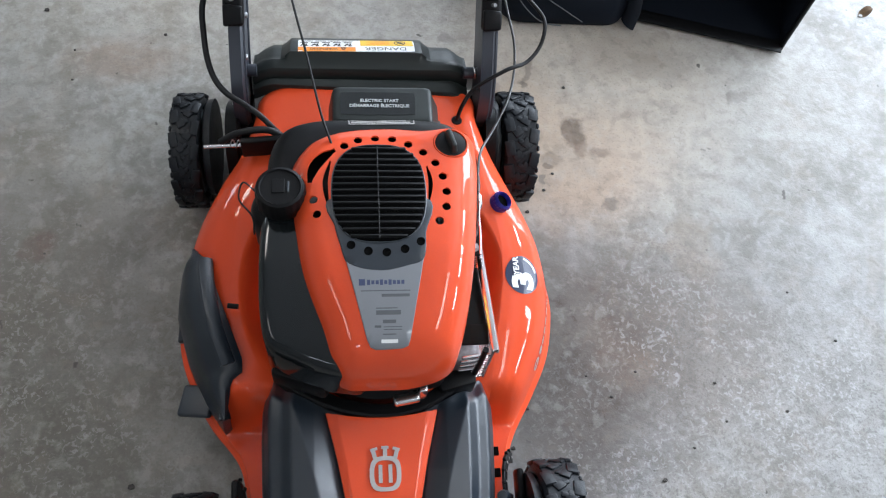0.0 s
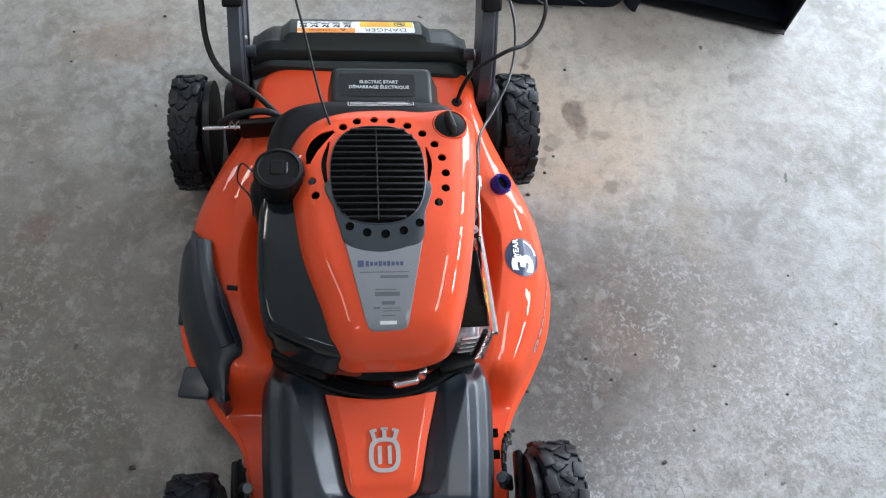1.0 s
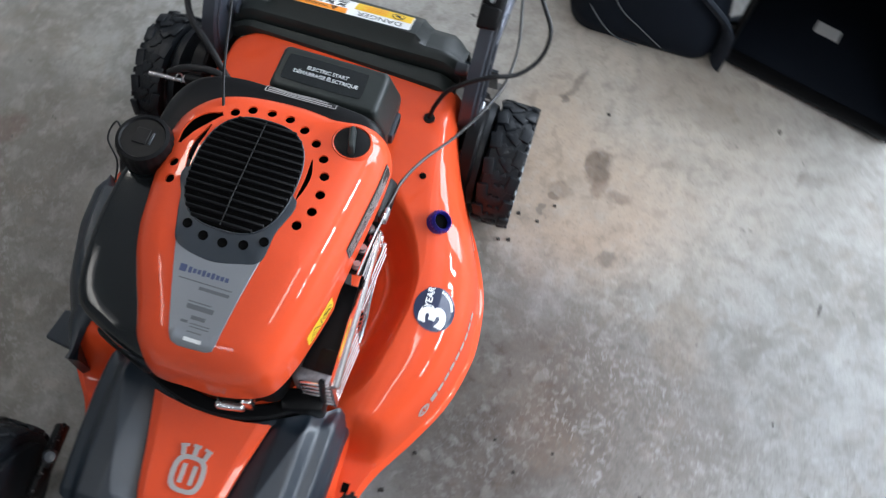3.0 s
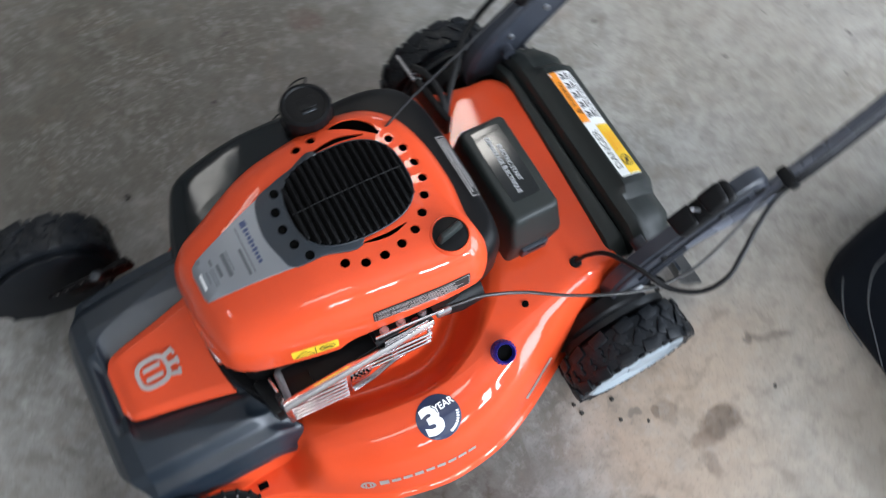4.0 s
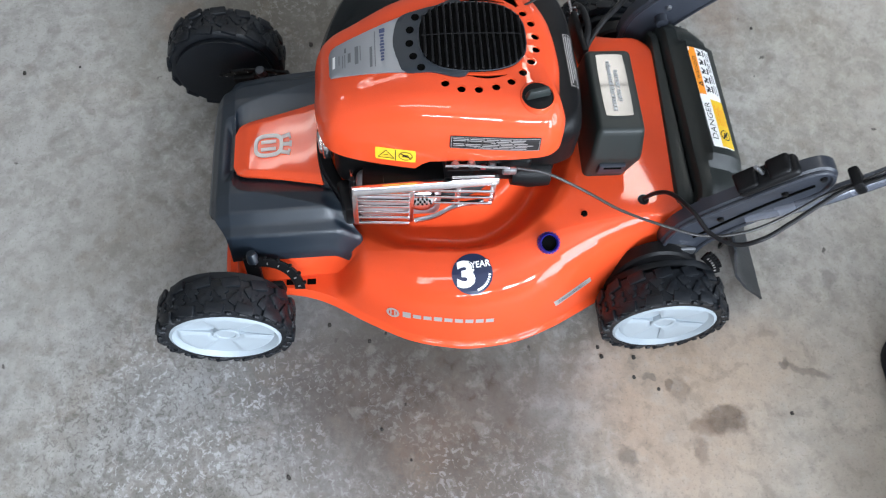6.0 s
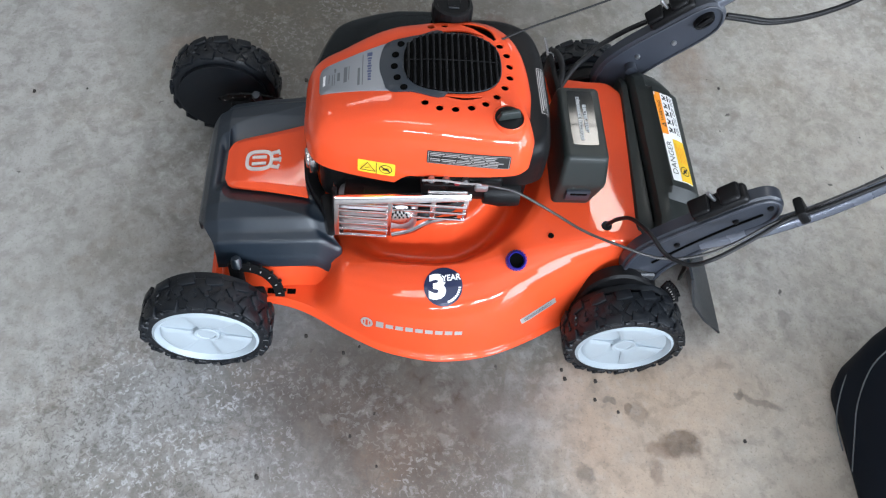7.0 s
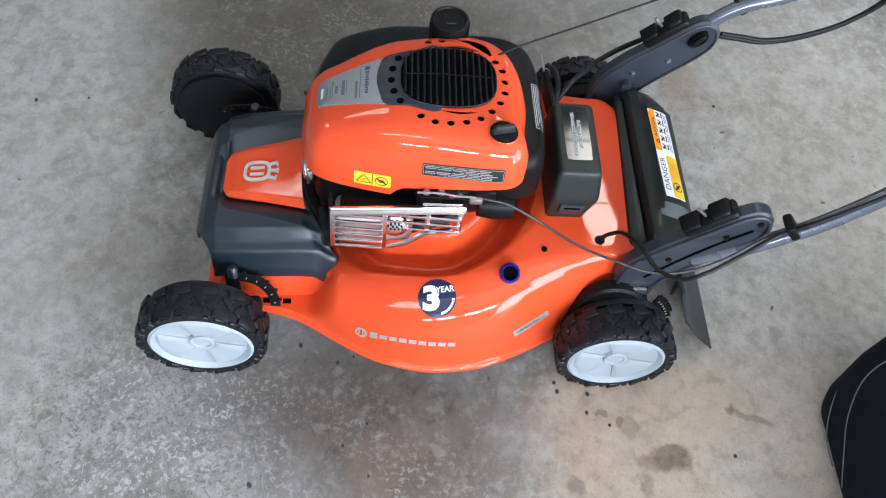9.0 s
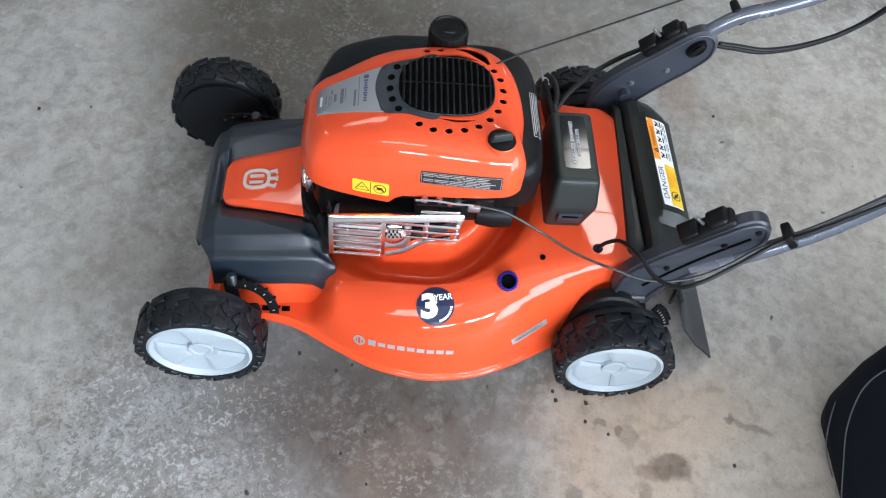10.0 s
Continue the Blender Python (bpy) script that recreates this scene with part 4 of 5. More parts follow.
def cover_row(s):
    row = []
    ws = sorted({round(float(v), 4) for v in np.linspace(-0.915, 0.915, 191)} | {k * p[0] for p in HALF for k in (-1, 1) if abs(p[0]) < 0.914})
    for w in ws:
        # the rear edge bows forward at the middle, round the engine
        side = -0.088 if w < 0 else -0.102
        rear = side + (-0.188 - side) * (1 - min(abs(w) / 0.95, 1) ** 2.6) - 0.034 * ease((abs(w) - 0.80) / 0.13)
        y = s * (rear + 0.374) - 0.374 + 0.042 * (1 - s) ** 3 * ease((abs(w) - 0.45) / 0.47)
        x = FC + w * lerp(y, FY, FW) * (1.0 if w < 0.9 else 1 - 0.35 * (w - 0.9))
        tail = 0.022 * ease((s - 0.86) / 0.14) * ease((abs(w) - 0.50) / 0.30)
        row.append((x, y, max(cover_height(FC + w * lerp(y, FY, FW), y) - tail, 0.100)))
    return row


cover_rows = [cover_row(s) for s in [0, 0.003, 0.008, 0.016, 0.03, 0.045] + [float(v) for v in np.linspace(0.06, 0.30, 26)] + [float(v) for v in np.linspace(0.315, 1.0, 48)]]
last = cover_rows[-1]
cover_rows.append([(x, y + 0.002, z - 0.004) for x, y, z in last])
cover_rows.append([(x, y + 0.003, max(z - 0.040, 0.08)) for x, y, z in last])
cover_bm = thicken(rings_mesh(cover_rows, close=False), 0.003)
front_cover = part("front_cover", cover_bm, CHARCOAL, mower, "charcoal moulded front fairing", smooth=30)

# insert: trapezoid with a rounded front, raised on the fairing
ins_rows = []
for s in np.linspace(0, 1, 26):
    y = -0.326 + s * (0.326 - 0.186)
    hw = insert_half(y)
    row = []
    for k in (-1.0, -0.985, -0.95, -0.87, -0.80, -0.78, -0.6, -0.4, -0.2, 0.0, 0.2, 0.4, 0.6, 0.78, 0.80, 0.87, 0.95, 0.985, 1.0):
        x = FC + 0.002 + k * hw
        yy = y - 0.010 * (1 - k * k) * s
        rise = 0.0045 * min((1 - abs(k)) / 0.20, 1.0) * ease((yy + 0.324) / 0.020)
        z = lerp(yy, FY, FZ) - 0.0035 + rise - 0.004 * ease((-0.326 - yy) / 0.010) - (0.004 if abs(k) == 1 else 0)
        row.append((x, yy, z))
    ins_rows.append(row)
ins_bm = thicken(rings_mesh(ins_rows, close=False), 0.005)
insert = part("insert", ins_bm, ORANGE_PLASTIC, front_cover, "glossy orange tapered insert", smooth=25)
insert_tree = tree_of(insert)
emblem_m = basis((0.0165, -0.268, 0.215), (1, 0.0, 0), (0, 1, 0.10))
emblem = []
for i in range(40):
    a = 2 * math.pi * i / 40
    c, s = math.cos(a), math.sin(a)
    emblem.append((math.copysign(abs(c) ** 0.62, c), math.copysign(abs(s) ** 0.72, s)))
emb = rings_mesh([[(x * k[0], y * k[1] - 0.003, k[2]) for x, y in emblem] for k in ((0.0175, 0.0195, -0.001), (0.0175, 0.0195, 0.0012), (0.0125, 0.0150, 0.0012), (0.0125, 0.0150, -0.001))])
for ex in (-0.0055, 0.0055):
    box_bm((0.0042, 0.020, 0.0024), Matrix.Translation((ex, -0.003, 0.0)), 0, bm=emb)
for ex, ey in ((-0.0125, 0.0195), (0, 0.0215), (0.0125, 0.0195)):
    box_bm((0.0046, 0.010, 0.0024), pose(ex, ey, 0, 0, 0, -ex * 1200), 0, bm=emb)
    box_bm((0.008, 0.003, 0.0024), pose(ex, ey + 0.005, 0, 0, 0, -ex * 1200), 0, bm=emb)
emb.transform(Matrix.Diagonal((1.22, 1.18, 1.0, 1.0)))
draped("emblem", emb, emblem_m, SILVER_PRINT, insert, insert_tree, 0.0012)

# black lip along the fairing's rear edge, curved round the engine
lip_rows = []
for x, y in [(p.x, p.y) for p in smooth_line([(-0.128, -0.126, 0), (-0.090, -0.154, 0), (-0.042, -0.176, 0), (0.010, -0.186, 0), (0.060, -0.180, 0), (0.105, -0.158, 0), (0.140, -0.130, 0)], 6)]:
    out = Vector((x - 0.008, y + 0.02)).normalized()
    lip_rows.append([(x + out.x * d, y + out.y * d, z) for d, z in ((-0.010, 0.190), (-0.010, 0.219), (-0.007, 0.2225), (0.007, 0.2245), (0.010, 0.222), (0.010, 0.190))])
part("rear_lip", rings_mesh(lip_rows, close=True, cap_first=True, cap_last=True), BLACK, front_cover, "black lip round the engine")

# starter battery box


def rounded_rect(x0, x1, y0, y1, r, z, n=5):
    pts = []
    for cx, cy, a0 in ((x1 - r, y1 - r, 0), (x0 + r, y1 - r, 90), (x0 + r, y0 + r, 180), (x1 - r, y0 + r, 270)):
        for k in range(n + 1):
            a = radians(a0 + 90 * k / n)
            pts.append((cx + r * math.cos(a), cy + r * math.sin(a), z))
    return pts


box_rings = [rounded_rect(-0.054, 0.106, 0.208, 0.268, 0.008, 0.232), rounded_rect(-0.057, 0.111, 0.207, 0.277, 0.008, 0.268), rounded_rect(-0.0575, 0.113, 0.2075, 0.284, 0.008, 0.292), rounded_rect(-0.0565, 0.112, 0.208, 0.284, 0.008, 0.300),
             rounded_rect(-0.052, 0.100, 0.210, 0.281, 0.008, 0.334), rounded_rect(-0.0505, 0.0985, 0.2115, 0.2795, 0.008, 0.342), rounded_rect(-0.047, 0.095, 0.2145, 0.2765, 0.007, 0.3465), rounded_rect(-0.043, 0.091, 0.218, 0.273, 0.006, 0.347)]
starter = part("starter_box", rings_mesh(box_rings, cap_last=True), DOOR_PLASTIC, mower, "charcoal starter battery box with a printed lid", smooth=50)
lab = grid_plate(0.112, 0.042, 4, 4, 0.004)
lab.transform(Matrix.Translation((0.0165, 0.2455, 0.3478)))
lid_label = part("lid_label", lab, GLOSS_BLACK, starter, "glossy black label with white lettering", smooth=0)
part("lettering", text_bm("ELECTRIC START", 0.0076, Matrix.Translation((0.019, 0.2500, 0.3486)), squeeze=1.0, bold=0.0002), GREY_PRINT, lid_label, smooth=0)
part("lettering", text_bm("DÉMARRAGE ÉLECTRIQUE", 0.0076, Matrix.Translation((0.019, 0.2405, 0.3486)), squeeze=1.0, bold=0.0002), GREY_PRINT, lid_label, smooth=0)
latch = part("latch", box_bm((0.010, 0.040, 0.024), pose(0.1125, 0.243, 0.273, 0, 4, 0), 0.003), BRACKET, starter)
part("latch_slot", box_bm((0.004, 0.027, 0.0045), pose(0.1170, 0.243, 0.280, 0, 4, 0), 0.0008, 1), PIT, latch)

# rear discharge door
door_prof = [(0.333, 0.228), (0.335, 0.246), (0.339, 0.2500), (0.350, 0.2525), (0.364, 0.2540), (0.368, 0.2530), (0.3695, 0.2465), (0.3725, 0.2465), (0.374, 0.262), (0.378, 0.268), (0.386, 0.271), (0.394, 0.271), (0.400, 0.267), (0.407, 0.264), (0.430, 0.255), (0.452, 0.240), (0.463, 0.215), (0.468, 0.165), (0.466, 0.130)]


def door_lift(x, y):
    mid = ease((0.124 - abs(x + 0.012)) / 0.018)
    return 0.018 * mid * ease((y - 0.388) / 0.014)


door_rows = []
for x in [-0.182, -0.181, -0.176, -0.165, -0.150, -0.143, -0.136, -0.128, -0.12, -0.114, -0.11, -0.09, -0.05, 0, 0.03, 0.06, 0.086, 0.090, 0.096, 0.104, 0.112, 0.119, 0.13, 0.145, 0.158, 0.168, 0.173, 0.174]:
    edge = ease((abs(x + 0.004) - 0.150) / 0.028)
    # the front plank is warped: its edge lies further back towards -x
    keep = 1 - lerp(x, [-0.182, 0.174], [0.026, 0.007]) / 0.036
    door_rows.append([(x, (y if y > 0.369 else 0.369 - (0.369 - y) * keep) - 0.012 * edge * (1 if y > 0.44 else 0), z - 0.016 * edge + door_lift(x, y)) for y, z in door_prof])
door_bm = rings_mesh(door_rows, close=False)
thicken(door_bm, 0.004)
rear_door = part("rear_door", door_bm, DOOR_PLASTIC, mower, "charcoal rear discharge door with warning labels", smooth=32)
rear_door_tree = tree_of(rear_door)
seam = tube_bm([(-0.150, 0.3710, 0.2468), (0.0, 0.3710, 0.2472), (0.142, 0.3710, 0.2468)], 0.0015, 6, 4)
part("seam", seam, PIT, rear_door)
for sx, x in ((-1, -0.188), (1, 0.180)):
    part("hinge", lathe_bm([(0, -0.014), (0.010, -0.014), (0.010, 0.002), (0.007, 0.004), (0.007, 0.014), (0, 0.014)], 20, pose(x, 0.378, 0.262, 0, 90 * sx, 0)), BRACKET, rear_door)
    part("spring", tube_bm([(x + sx * (0.002 + 0.0012 * k), 0.378 + 0.0095 * math.cos(k * 1.2), 0.262 + 0.0095 * math.sin(k * 1.2)) for k in range(16)], 0.0012, 6, 2), STEEL, rear_door)

lab_m = basis((-0.0115, 0.4215, 0.278), (-1, -0.02, 0), (0, -1, 0.20))
lab_back = flat_label("danger_label", lab_m, 0.192, 0.042, WHITE, rear_door, rear_door_tree, "white, orange and yellow danger and warning label")


def print_on(name, bm, mat, lift=0.0010):
    return draped(name, bm, lab_m, mat, lab_back, rear_door_tree, lift)


def quad(x0, x1, y0, y1, n=8):
    bm = grid_plate(x1 - x0, y1 - y0, n, 3)
    bm.transform(Matrix.Translation(((x0 + x1) / 2, (y0 + y1) / 2, 0)))
    return bm


print_on("heading_strip", quad(0.002, 0.096, 0.0075, 0.021), AMBER)
print_on("lettering", text_bm("WARNING", 0.0095, Matrix.Translation((0.054, 0.0140, 0)), 0), INK, 0.0014)
print_on("heading_mark", strokes([((0.018, 0.0105), (0.022, 0.0175)), ((0.022, 0.0175), (0.026, 0.0105)), ((0.026, 0.0105), (0.018, 0.0105))], 0.002), INK, 0.0014)
print_on("lettering", text_bm("DANGER", 0.0150, Matrix.Translation((-0.048, 0.0120, 0)), 0, 1.15), INK)
print_on("yellow_field", quad(-0.094, -0.006, -0.021, 0.003), YELLOW)
ringy = ring2d(0.0080, 0.0095)
ringy.transform(Matrix.Translation((-0.072, -0.008, 0)))
merge(ringy, strokes([((-0.078, -0.003), (-0.066, -0.013)), ((-0.076, -0.010), (-0.068, -0.006)), ((-0.074, -0.004), (-0.070, -0.012))], 0.0028))
print_on("pictogram", ringy, INK, 0.0014)
print_on("print_line", strokes([((-0.055, -0.001 - 0.004 * k), (-0.016 - 0.006 * (k % 2), -0.001 - 0.004 * k)) for k in range(5)], 0.0012), AMBER, 0.0014)
for k in range(5):
    bx = 0.008 + k * 0.018
    print_on("pictogram", strokes([((bx, 0.004), (bx + 0.010, -0.002)), ((bx + 0.004, 0.005), (bx + 0.002, -0.004)), ((bx + 0.012, 0.004), (bx + 0.006, -0.003)), ((bx, -0.007), (bx + 0.013, -0.0075))], 0.0026), INK)
print_on("print_line", strokes([((0.006 + 0.022 * (k % 4), -0.012 - 0.004 * (k // 4)), (0.024 + 0.022 * (k % 4), -0.012 - 0.004 * (k // 4))) for k in range(8)], 0.0015), INK)

# trailing shield behind the deck
sh_rows = []
for x in np.linspace(-0.225, 0.222, 14):
    sh_rows.append([(x, y, z) for y, z in [(0.440, 0.200), (0.452, 0.165), (0.474, 0.110), (0.510, 0.060), (0.550, 0.018), (0.556, 0.010)]])
sh_bm = rings_mesh(sh_rows, close=False)
thicken(sh_bm, 0.004)
part("trailing_shield", sh_bm, CHARCOAL, mower, "matt charcoal rubber trailing shield")

# muffler guard: pressed bright steel with slots
guard = part("muffler_guard", box_bm((0.040, 0.030, 0.004), pose(0.138, -0.110, 0.302, 0, -8, -2), 0.0015), BLACK, mower, "bright pressed steel muffler guard")
for k in range(6):
    part("guard_bar", box_bm((0.004, 0.080, 0.0055), pose(0.1615, -0.098, 0.213 + 0.0165 * k, 0, 0, -3), 0.0015), CHROME, guard)
for k in range(3):
    part("guard_bar", box_bm((0.004, 0.115, 0.0055), pose(0.1585, 0.004, 0.262 + 0.0165 * k, 0, 0, -3), 0.0015), CHROME, guard)
part("guard_bar", box_bm((0.010, 0.208, 0.014), pose(0.1580, -0.036, 0.311, 0, -18, 3.6), 0.003), CHROME, guard)
for y, z0, z1 in ((-0.1365, 0.212, 0.315), (-0.056, 0.212, 0.31), (0.010, 0.258, 0.31), (0.060, 0.262, 0.31)):
    part("guard_post", box_bm((0.004, 0.008, z1 - z0), pose(0.1610 - 0.02 * (y + 0.14), y, (z0 + z1) / 2), 0.0015), CHROME, guard)
part("guard_strut", tube_bm([(0.160, -0.050, 0.214), (0.1595, -0.020, 0.226), (0.158, 0.010, 0.252), (0.157, 0.050, 0.262)], 0.004, 8, 4), CHROME, guard)
for k in range(6):
    part("guard_fin", box_bm((0.042, 0.004, 0.0050), pose(0.141, -0.1385, 0.213 + 0.0165 * k, 0, 0, 6), 0.0012), CHROME, guard)
part("spark_screen", lathe_bm([(0, 0.004), (0.010, 0.0036), (0.017, 0.002), (0.021, -0.001), (0.022, -0.014)], 28, pose(0.157, -0.040, 0.264, 0, 80, 0)), CHROME, guard)
for ring, count in ((0, 1), (0.0062, 6), (0.0124, 12)):
    for i in range(count):
        a = 2 * math.pi * i / count
        # black dots in place of the shade inside the screen's openings
        part("screen_hole_disc", lathe_bm([(0, 0.0008), (0.0016, 0.0008), (0.0016, -0.001)], 8, pose(0.1614 - 0.10 * ring, -0.040 + ring * math.cos(a), 0.264 + ring * math.sin(a), 0, 80, 0)), PIT, guard)
part("muffler", box_bm((0.050, 0.124, 0.066), Matrix.Translation((0.126, -0.073, 0.243)), 0.012, 3), MUFFLER, mower, "greyed steel muffler behind its guard")
part("guard_mount", tube_bm([(0.150, -0.139, 0.32), (0.148, -0.140, 0.27), (0.146, -0.139, 0.225)], 0.004, 8, 4), BLACK, guard)
part("heat_shield", box_bm((0.040, 0.115, 0.004), pose(0.136, -0.066, 0.301, 0, 4, 3.6), 0.0015), BLACK, mower, "black shield over the muffler")
# governor linkage and carburettor behind the guard
carb = part("carburettor", box_bm((0.05, 0.085, 0.05), Matrix.Translation((0.118, 0.070, 0.318)), 0.008, 3), BLACK, mower, "dark carburettor with bright linkage")
part("control_plate", box_bm((0.030, 0.075, 0.003), pose(0.138, 0.030, 0.336, 0, -10, 0), 0.001), BLACK, carb)
part("intake_elbow", box_bm((0.044, 0.052, 0.075), Matrix.Translation((0.108, 0.116, 0.290)), 0.014, 3), BLACK, carb)
part("control_plate", box_bm((0.003, 0.060, 0.006), pose(0.152, 0.030, 0.322, 0, -10, 0), 0.001), CHROME, carb)
for y, z in ((0.004, 0.344), (0.026, 0.346), (0.055, 0.345)):
    part("screw", lathe_bm([(0, 0.005), (0.004, 0.005), (0.004, 0), (0.006, 0), (0.006, -0.004)], 12, Matrix.Translation((0.144, y, z - 0.003))), STEEL, carb)
part("link_clip", box_bm((0.006, 0.008, 0.006), Matrix.Translation((0.150, 0.042, 0.342)), 0.0015), RED, carb)
part("link_rod", tube_bm([(0.150, -0.010, 0.347), (0.152, 0.02, 0.350), (0.153, 0.05, 0.346), (0.156, 0.075, 0.348), (0.154, 0.078, 0.335)], 0.0018, 6, 6), CHROME, carb)
part("cable_clamp", box_bm((0.008, 0.020, 0.014), Matrix.Translation((0.156, 0.078, 0.341)), 0.003), STEEL, carb)
part("intake", lathe_bm([(0, -0.03), (0.024, -0.03), (0.026, 0), (0.022, 0.025), (0, 0.025)], 24, pose(0.128, 0.112, 0.300, 90, 0, 0)), BLACK, carb)
# added black block: hides the deck where the fairing's rear wall is dark
part("gap_filler", box_bm((0.056, 0.030, 0.050), pose(0.120, -0.146, 0.208, 0, 0, 14), 0.008, 2), BLACK, mower)
# exhaust outlet in front of the hood
outlet = part("front_bracket", box_bm((0.036, 0.016, 0.014), pose(0.046, -0.183, 0.260, 0, -4, 9), 0.004, 3), CHROME, mower, "bright steel bracket end")
part("bracket_tab", box_bm((0.012, 0.014, 0.034), pose(0.067, -0.176, 0.269, 0, 0, 10), 0.003), CHROME, outlet)

# ---- wheels ----


def wheel(name, x, y, r, w, side, label):
    """side +1: outer face towards +x. Built round the hub, axis along x."""
    hub = new(name)
    hub.parent = mower
    hub["label"] = label
    hub.location = (x, y, r)
    turn = Matrix.Diagonal((side, 1, 1, 1)) @ pose(0, 0, 0, 0, 90, 0)
    h = w / 2
    rr = r * 0.775
    prof = [(rr, -h * 0.8), (rr + 0.004, -h), (r * 0.90, -h), (r * 0.955, -h * 0.86), (r * 0.968, -h * 0.5), (r * 0.972, 0), (r * 0.968, h * 0.5), (r * 0.955, h * 0.86), (r * 0.90, h), (rr + 0.004, h), (rr, h * 0.8)]
    tyre = part("tyre", lathe_bm(prof, 72, turn), RUBBER, hub, "knobbly black tyre", smooth=45)
    count = 15
    pitch = 2 * math.pi * r / count
    for k in range(count):
        # chunky shoulder lugs, hooked middle lugs and short sidewall bars
        for off, ln, wd, skew, shift in ((-0.72, 0.30, 0.62, 10, 0.0), (0.72, 0.30, 0.62, -10, 0.5), (-0.27, 0.30, 0.40, 32, 0.30), (0.27, 0.30, 0.40, -32, 0.80), (-0.06, 0.22, 0.20, -20, 0.72), (0.06, 0.22, 0.20, 20, 0.22)):
            a = 360 * (k + shift) / count
            m = turn @ pose(0, 0, 0, 0, 0, a) @ pose(r * 0.966, 0, off * h, 0, 0, 0) @ pose(0, 0, 0, skew, -9 * off, 0)
            part("tread_block", box_bm((r * 0.066, pitch * wd, h * 2 * ln), m, 0.0022, 2), RUBBER, tyre, smooth=40)
        for shift, tall, wide in ((0.5, 0.110, 0.34), (0.0, 0.070, 0.22)):
            m = turn @ pose(0, 0, 0, 0, 0, 360 * (k + shift) / count) @ pose(r * (0.905 if tall > 0.1 else 0.925), 0, h * 0.975)
            part("tread_block", box_bm((r * tall, pitch * wide, 0.005), m, 0.0016, 1), RUBBER, tyre, smooth=0)
    rim_prof = [(0, h * 0.50), (0.020, h * 0.55), (0.030, h * 0.62), (rr * 0.90, h * 0.78), (rr * 0.95, h * 0.98), (rr * 0.985, h * 1.06), (rr + 0.003, h * 0.98), (rr + 0.002, h * 0.7), (rr - 0.004, -h * 0.7), (0.0, -h * 0.7)]
    rim_ob = part("rim", lathe_bm(rim_prof, 56, turn), RIM, hub, "pale grey plastic rim")
    for k in range(3):
        a0, a1 = 120 * k + 8, 120 * k + 84
        rows = []
        for rad, z in ((0.020, 0.66), (0.024, 0.78), (0.029, 0.84), (0.040, 0.86), (rr * 0.70, 0.90), (rr * 0.80, 0.92), (rr * 0.86, 0.88), (rr * 0.895, 0.74)):
            row = []
            for s in (0, 0.03, 0.07, 0.12, 0.2, 0.35, 0.5, 0.65, 0.8, 0.88, 0.93, 0.97, 1):
                q = radians(a0 + (a1 - a0) * s)
                low = 0.72 + 0.12 * rad / rr
                row.append((rad * math.cos(q), rad * math.sin(q), h * (low + (z - low) * ease(min(s, 1 - s) / 0.12))))
            rows.append(row)
        bm = rings_mesh(rows, close=False)
        bm.transform(turn)
        thicken(bm, 0.006)
        part("spoke_panel", bm, RIM, rim_ob, smooth=50)
    part("hub_cap", lathe_bm([(0, h * 0.76), (0.0135, h * 0.76), (0.0145, h * 0.82), (0.0185, h * 0.84), (0.0200, h * 0.80), (0.0205, h * 0.5)], 32, turn), RIM, rim_ob)
    return hub


FRONT_R, REAR_R = 0.1030, 0.1005
wheel("front_wheel", 0.265, -0.340, FRONT_R, 0.056, 1, "front wheel with knobbly tyre and pale rim")
wheel("front_wheel", -0.248, -0.367, FRONT_R, 0.056, -1, "front wheel with knobbly tyre and dark inner guard")
wheel("rear_wheel", 0.272, 0.340, REAR_R, 0.058, 1, "rear wheel with knobbly tyre and pale rim")
wheel("rear_wheel", -0.296, 0.330, REAR_R, 0.046, -1, "rear wheel with knobbly tyre")
# inner guards, height quadrants and levers
for sx, x, y in ((1, 0.233, -0.340), (-1, -0.219, -0.367), (1, 0.236, 0.343), (-1, -0.266, 0.334)):
    g = part("wheel_guard", lathe_bm([(0, -0.004), (0.076, -0.004), (0.082, -0.001), (0.084, 0.006), (0.084, 0.010), (0, 0.010)], 48, pose(x, y, 0.107, 0, -90 * sx, 0)), RUBBER, mower, "dark inner wheel guard")
    part("guard_rib", lathe_bm([(0.060, -0.0045), (0.063, -0.007), (0.066, -0.0045)], 40, pose(x, y, 0.107, 0, -90 * sx, 0)), BLACK, g)


def quadrant(x, y, sx, a0, a1, z=0.108):
    """Toothed height plate with pale numbers' marks, and its lever."""
    r0, r1 = 0.048, 0.064
    arc = [(math.cos(radians(a)) * r1, math.sin(radians(a)) * r1) for a in np.linspace(a0, a1, 22)] + [(math.cos(radians(a)) * r0, math.sin(radians(a)) * r0) for a in np.linspace(a1, a0, 22)]
    m = basis((x, y, z), (0, 1, 0), (-0.45 * sx, 0, 1))
    q = part("height_quadrant", plate_bm(arc, 0.004, m, 0.0006), BLACK, mower, "black toothed height quadrant")
    for a in np.linspace(a0 + 8, a1 - 8, 6):
        mm = m @ pose(0, 0, 0, 0, 0, a) @ pose(0.056, 0, 0.001)
        part("mark", box_bm((0.0038, 0.0016, 0.001), mm, 0), SILVER_PRINT, q, smooth=0)
        part("tooth", box_bm((0.006, 0.005, 0.005), m @ pose(0, 0, 0, 0, 0, a + 4) @ pose(0.065, 0, -0.001), 0.001, 1), BLACK, q)
    return m, q


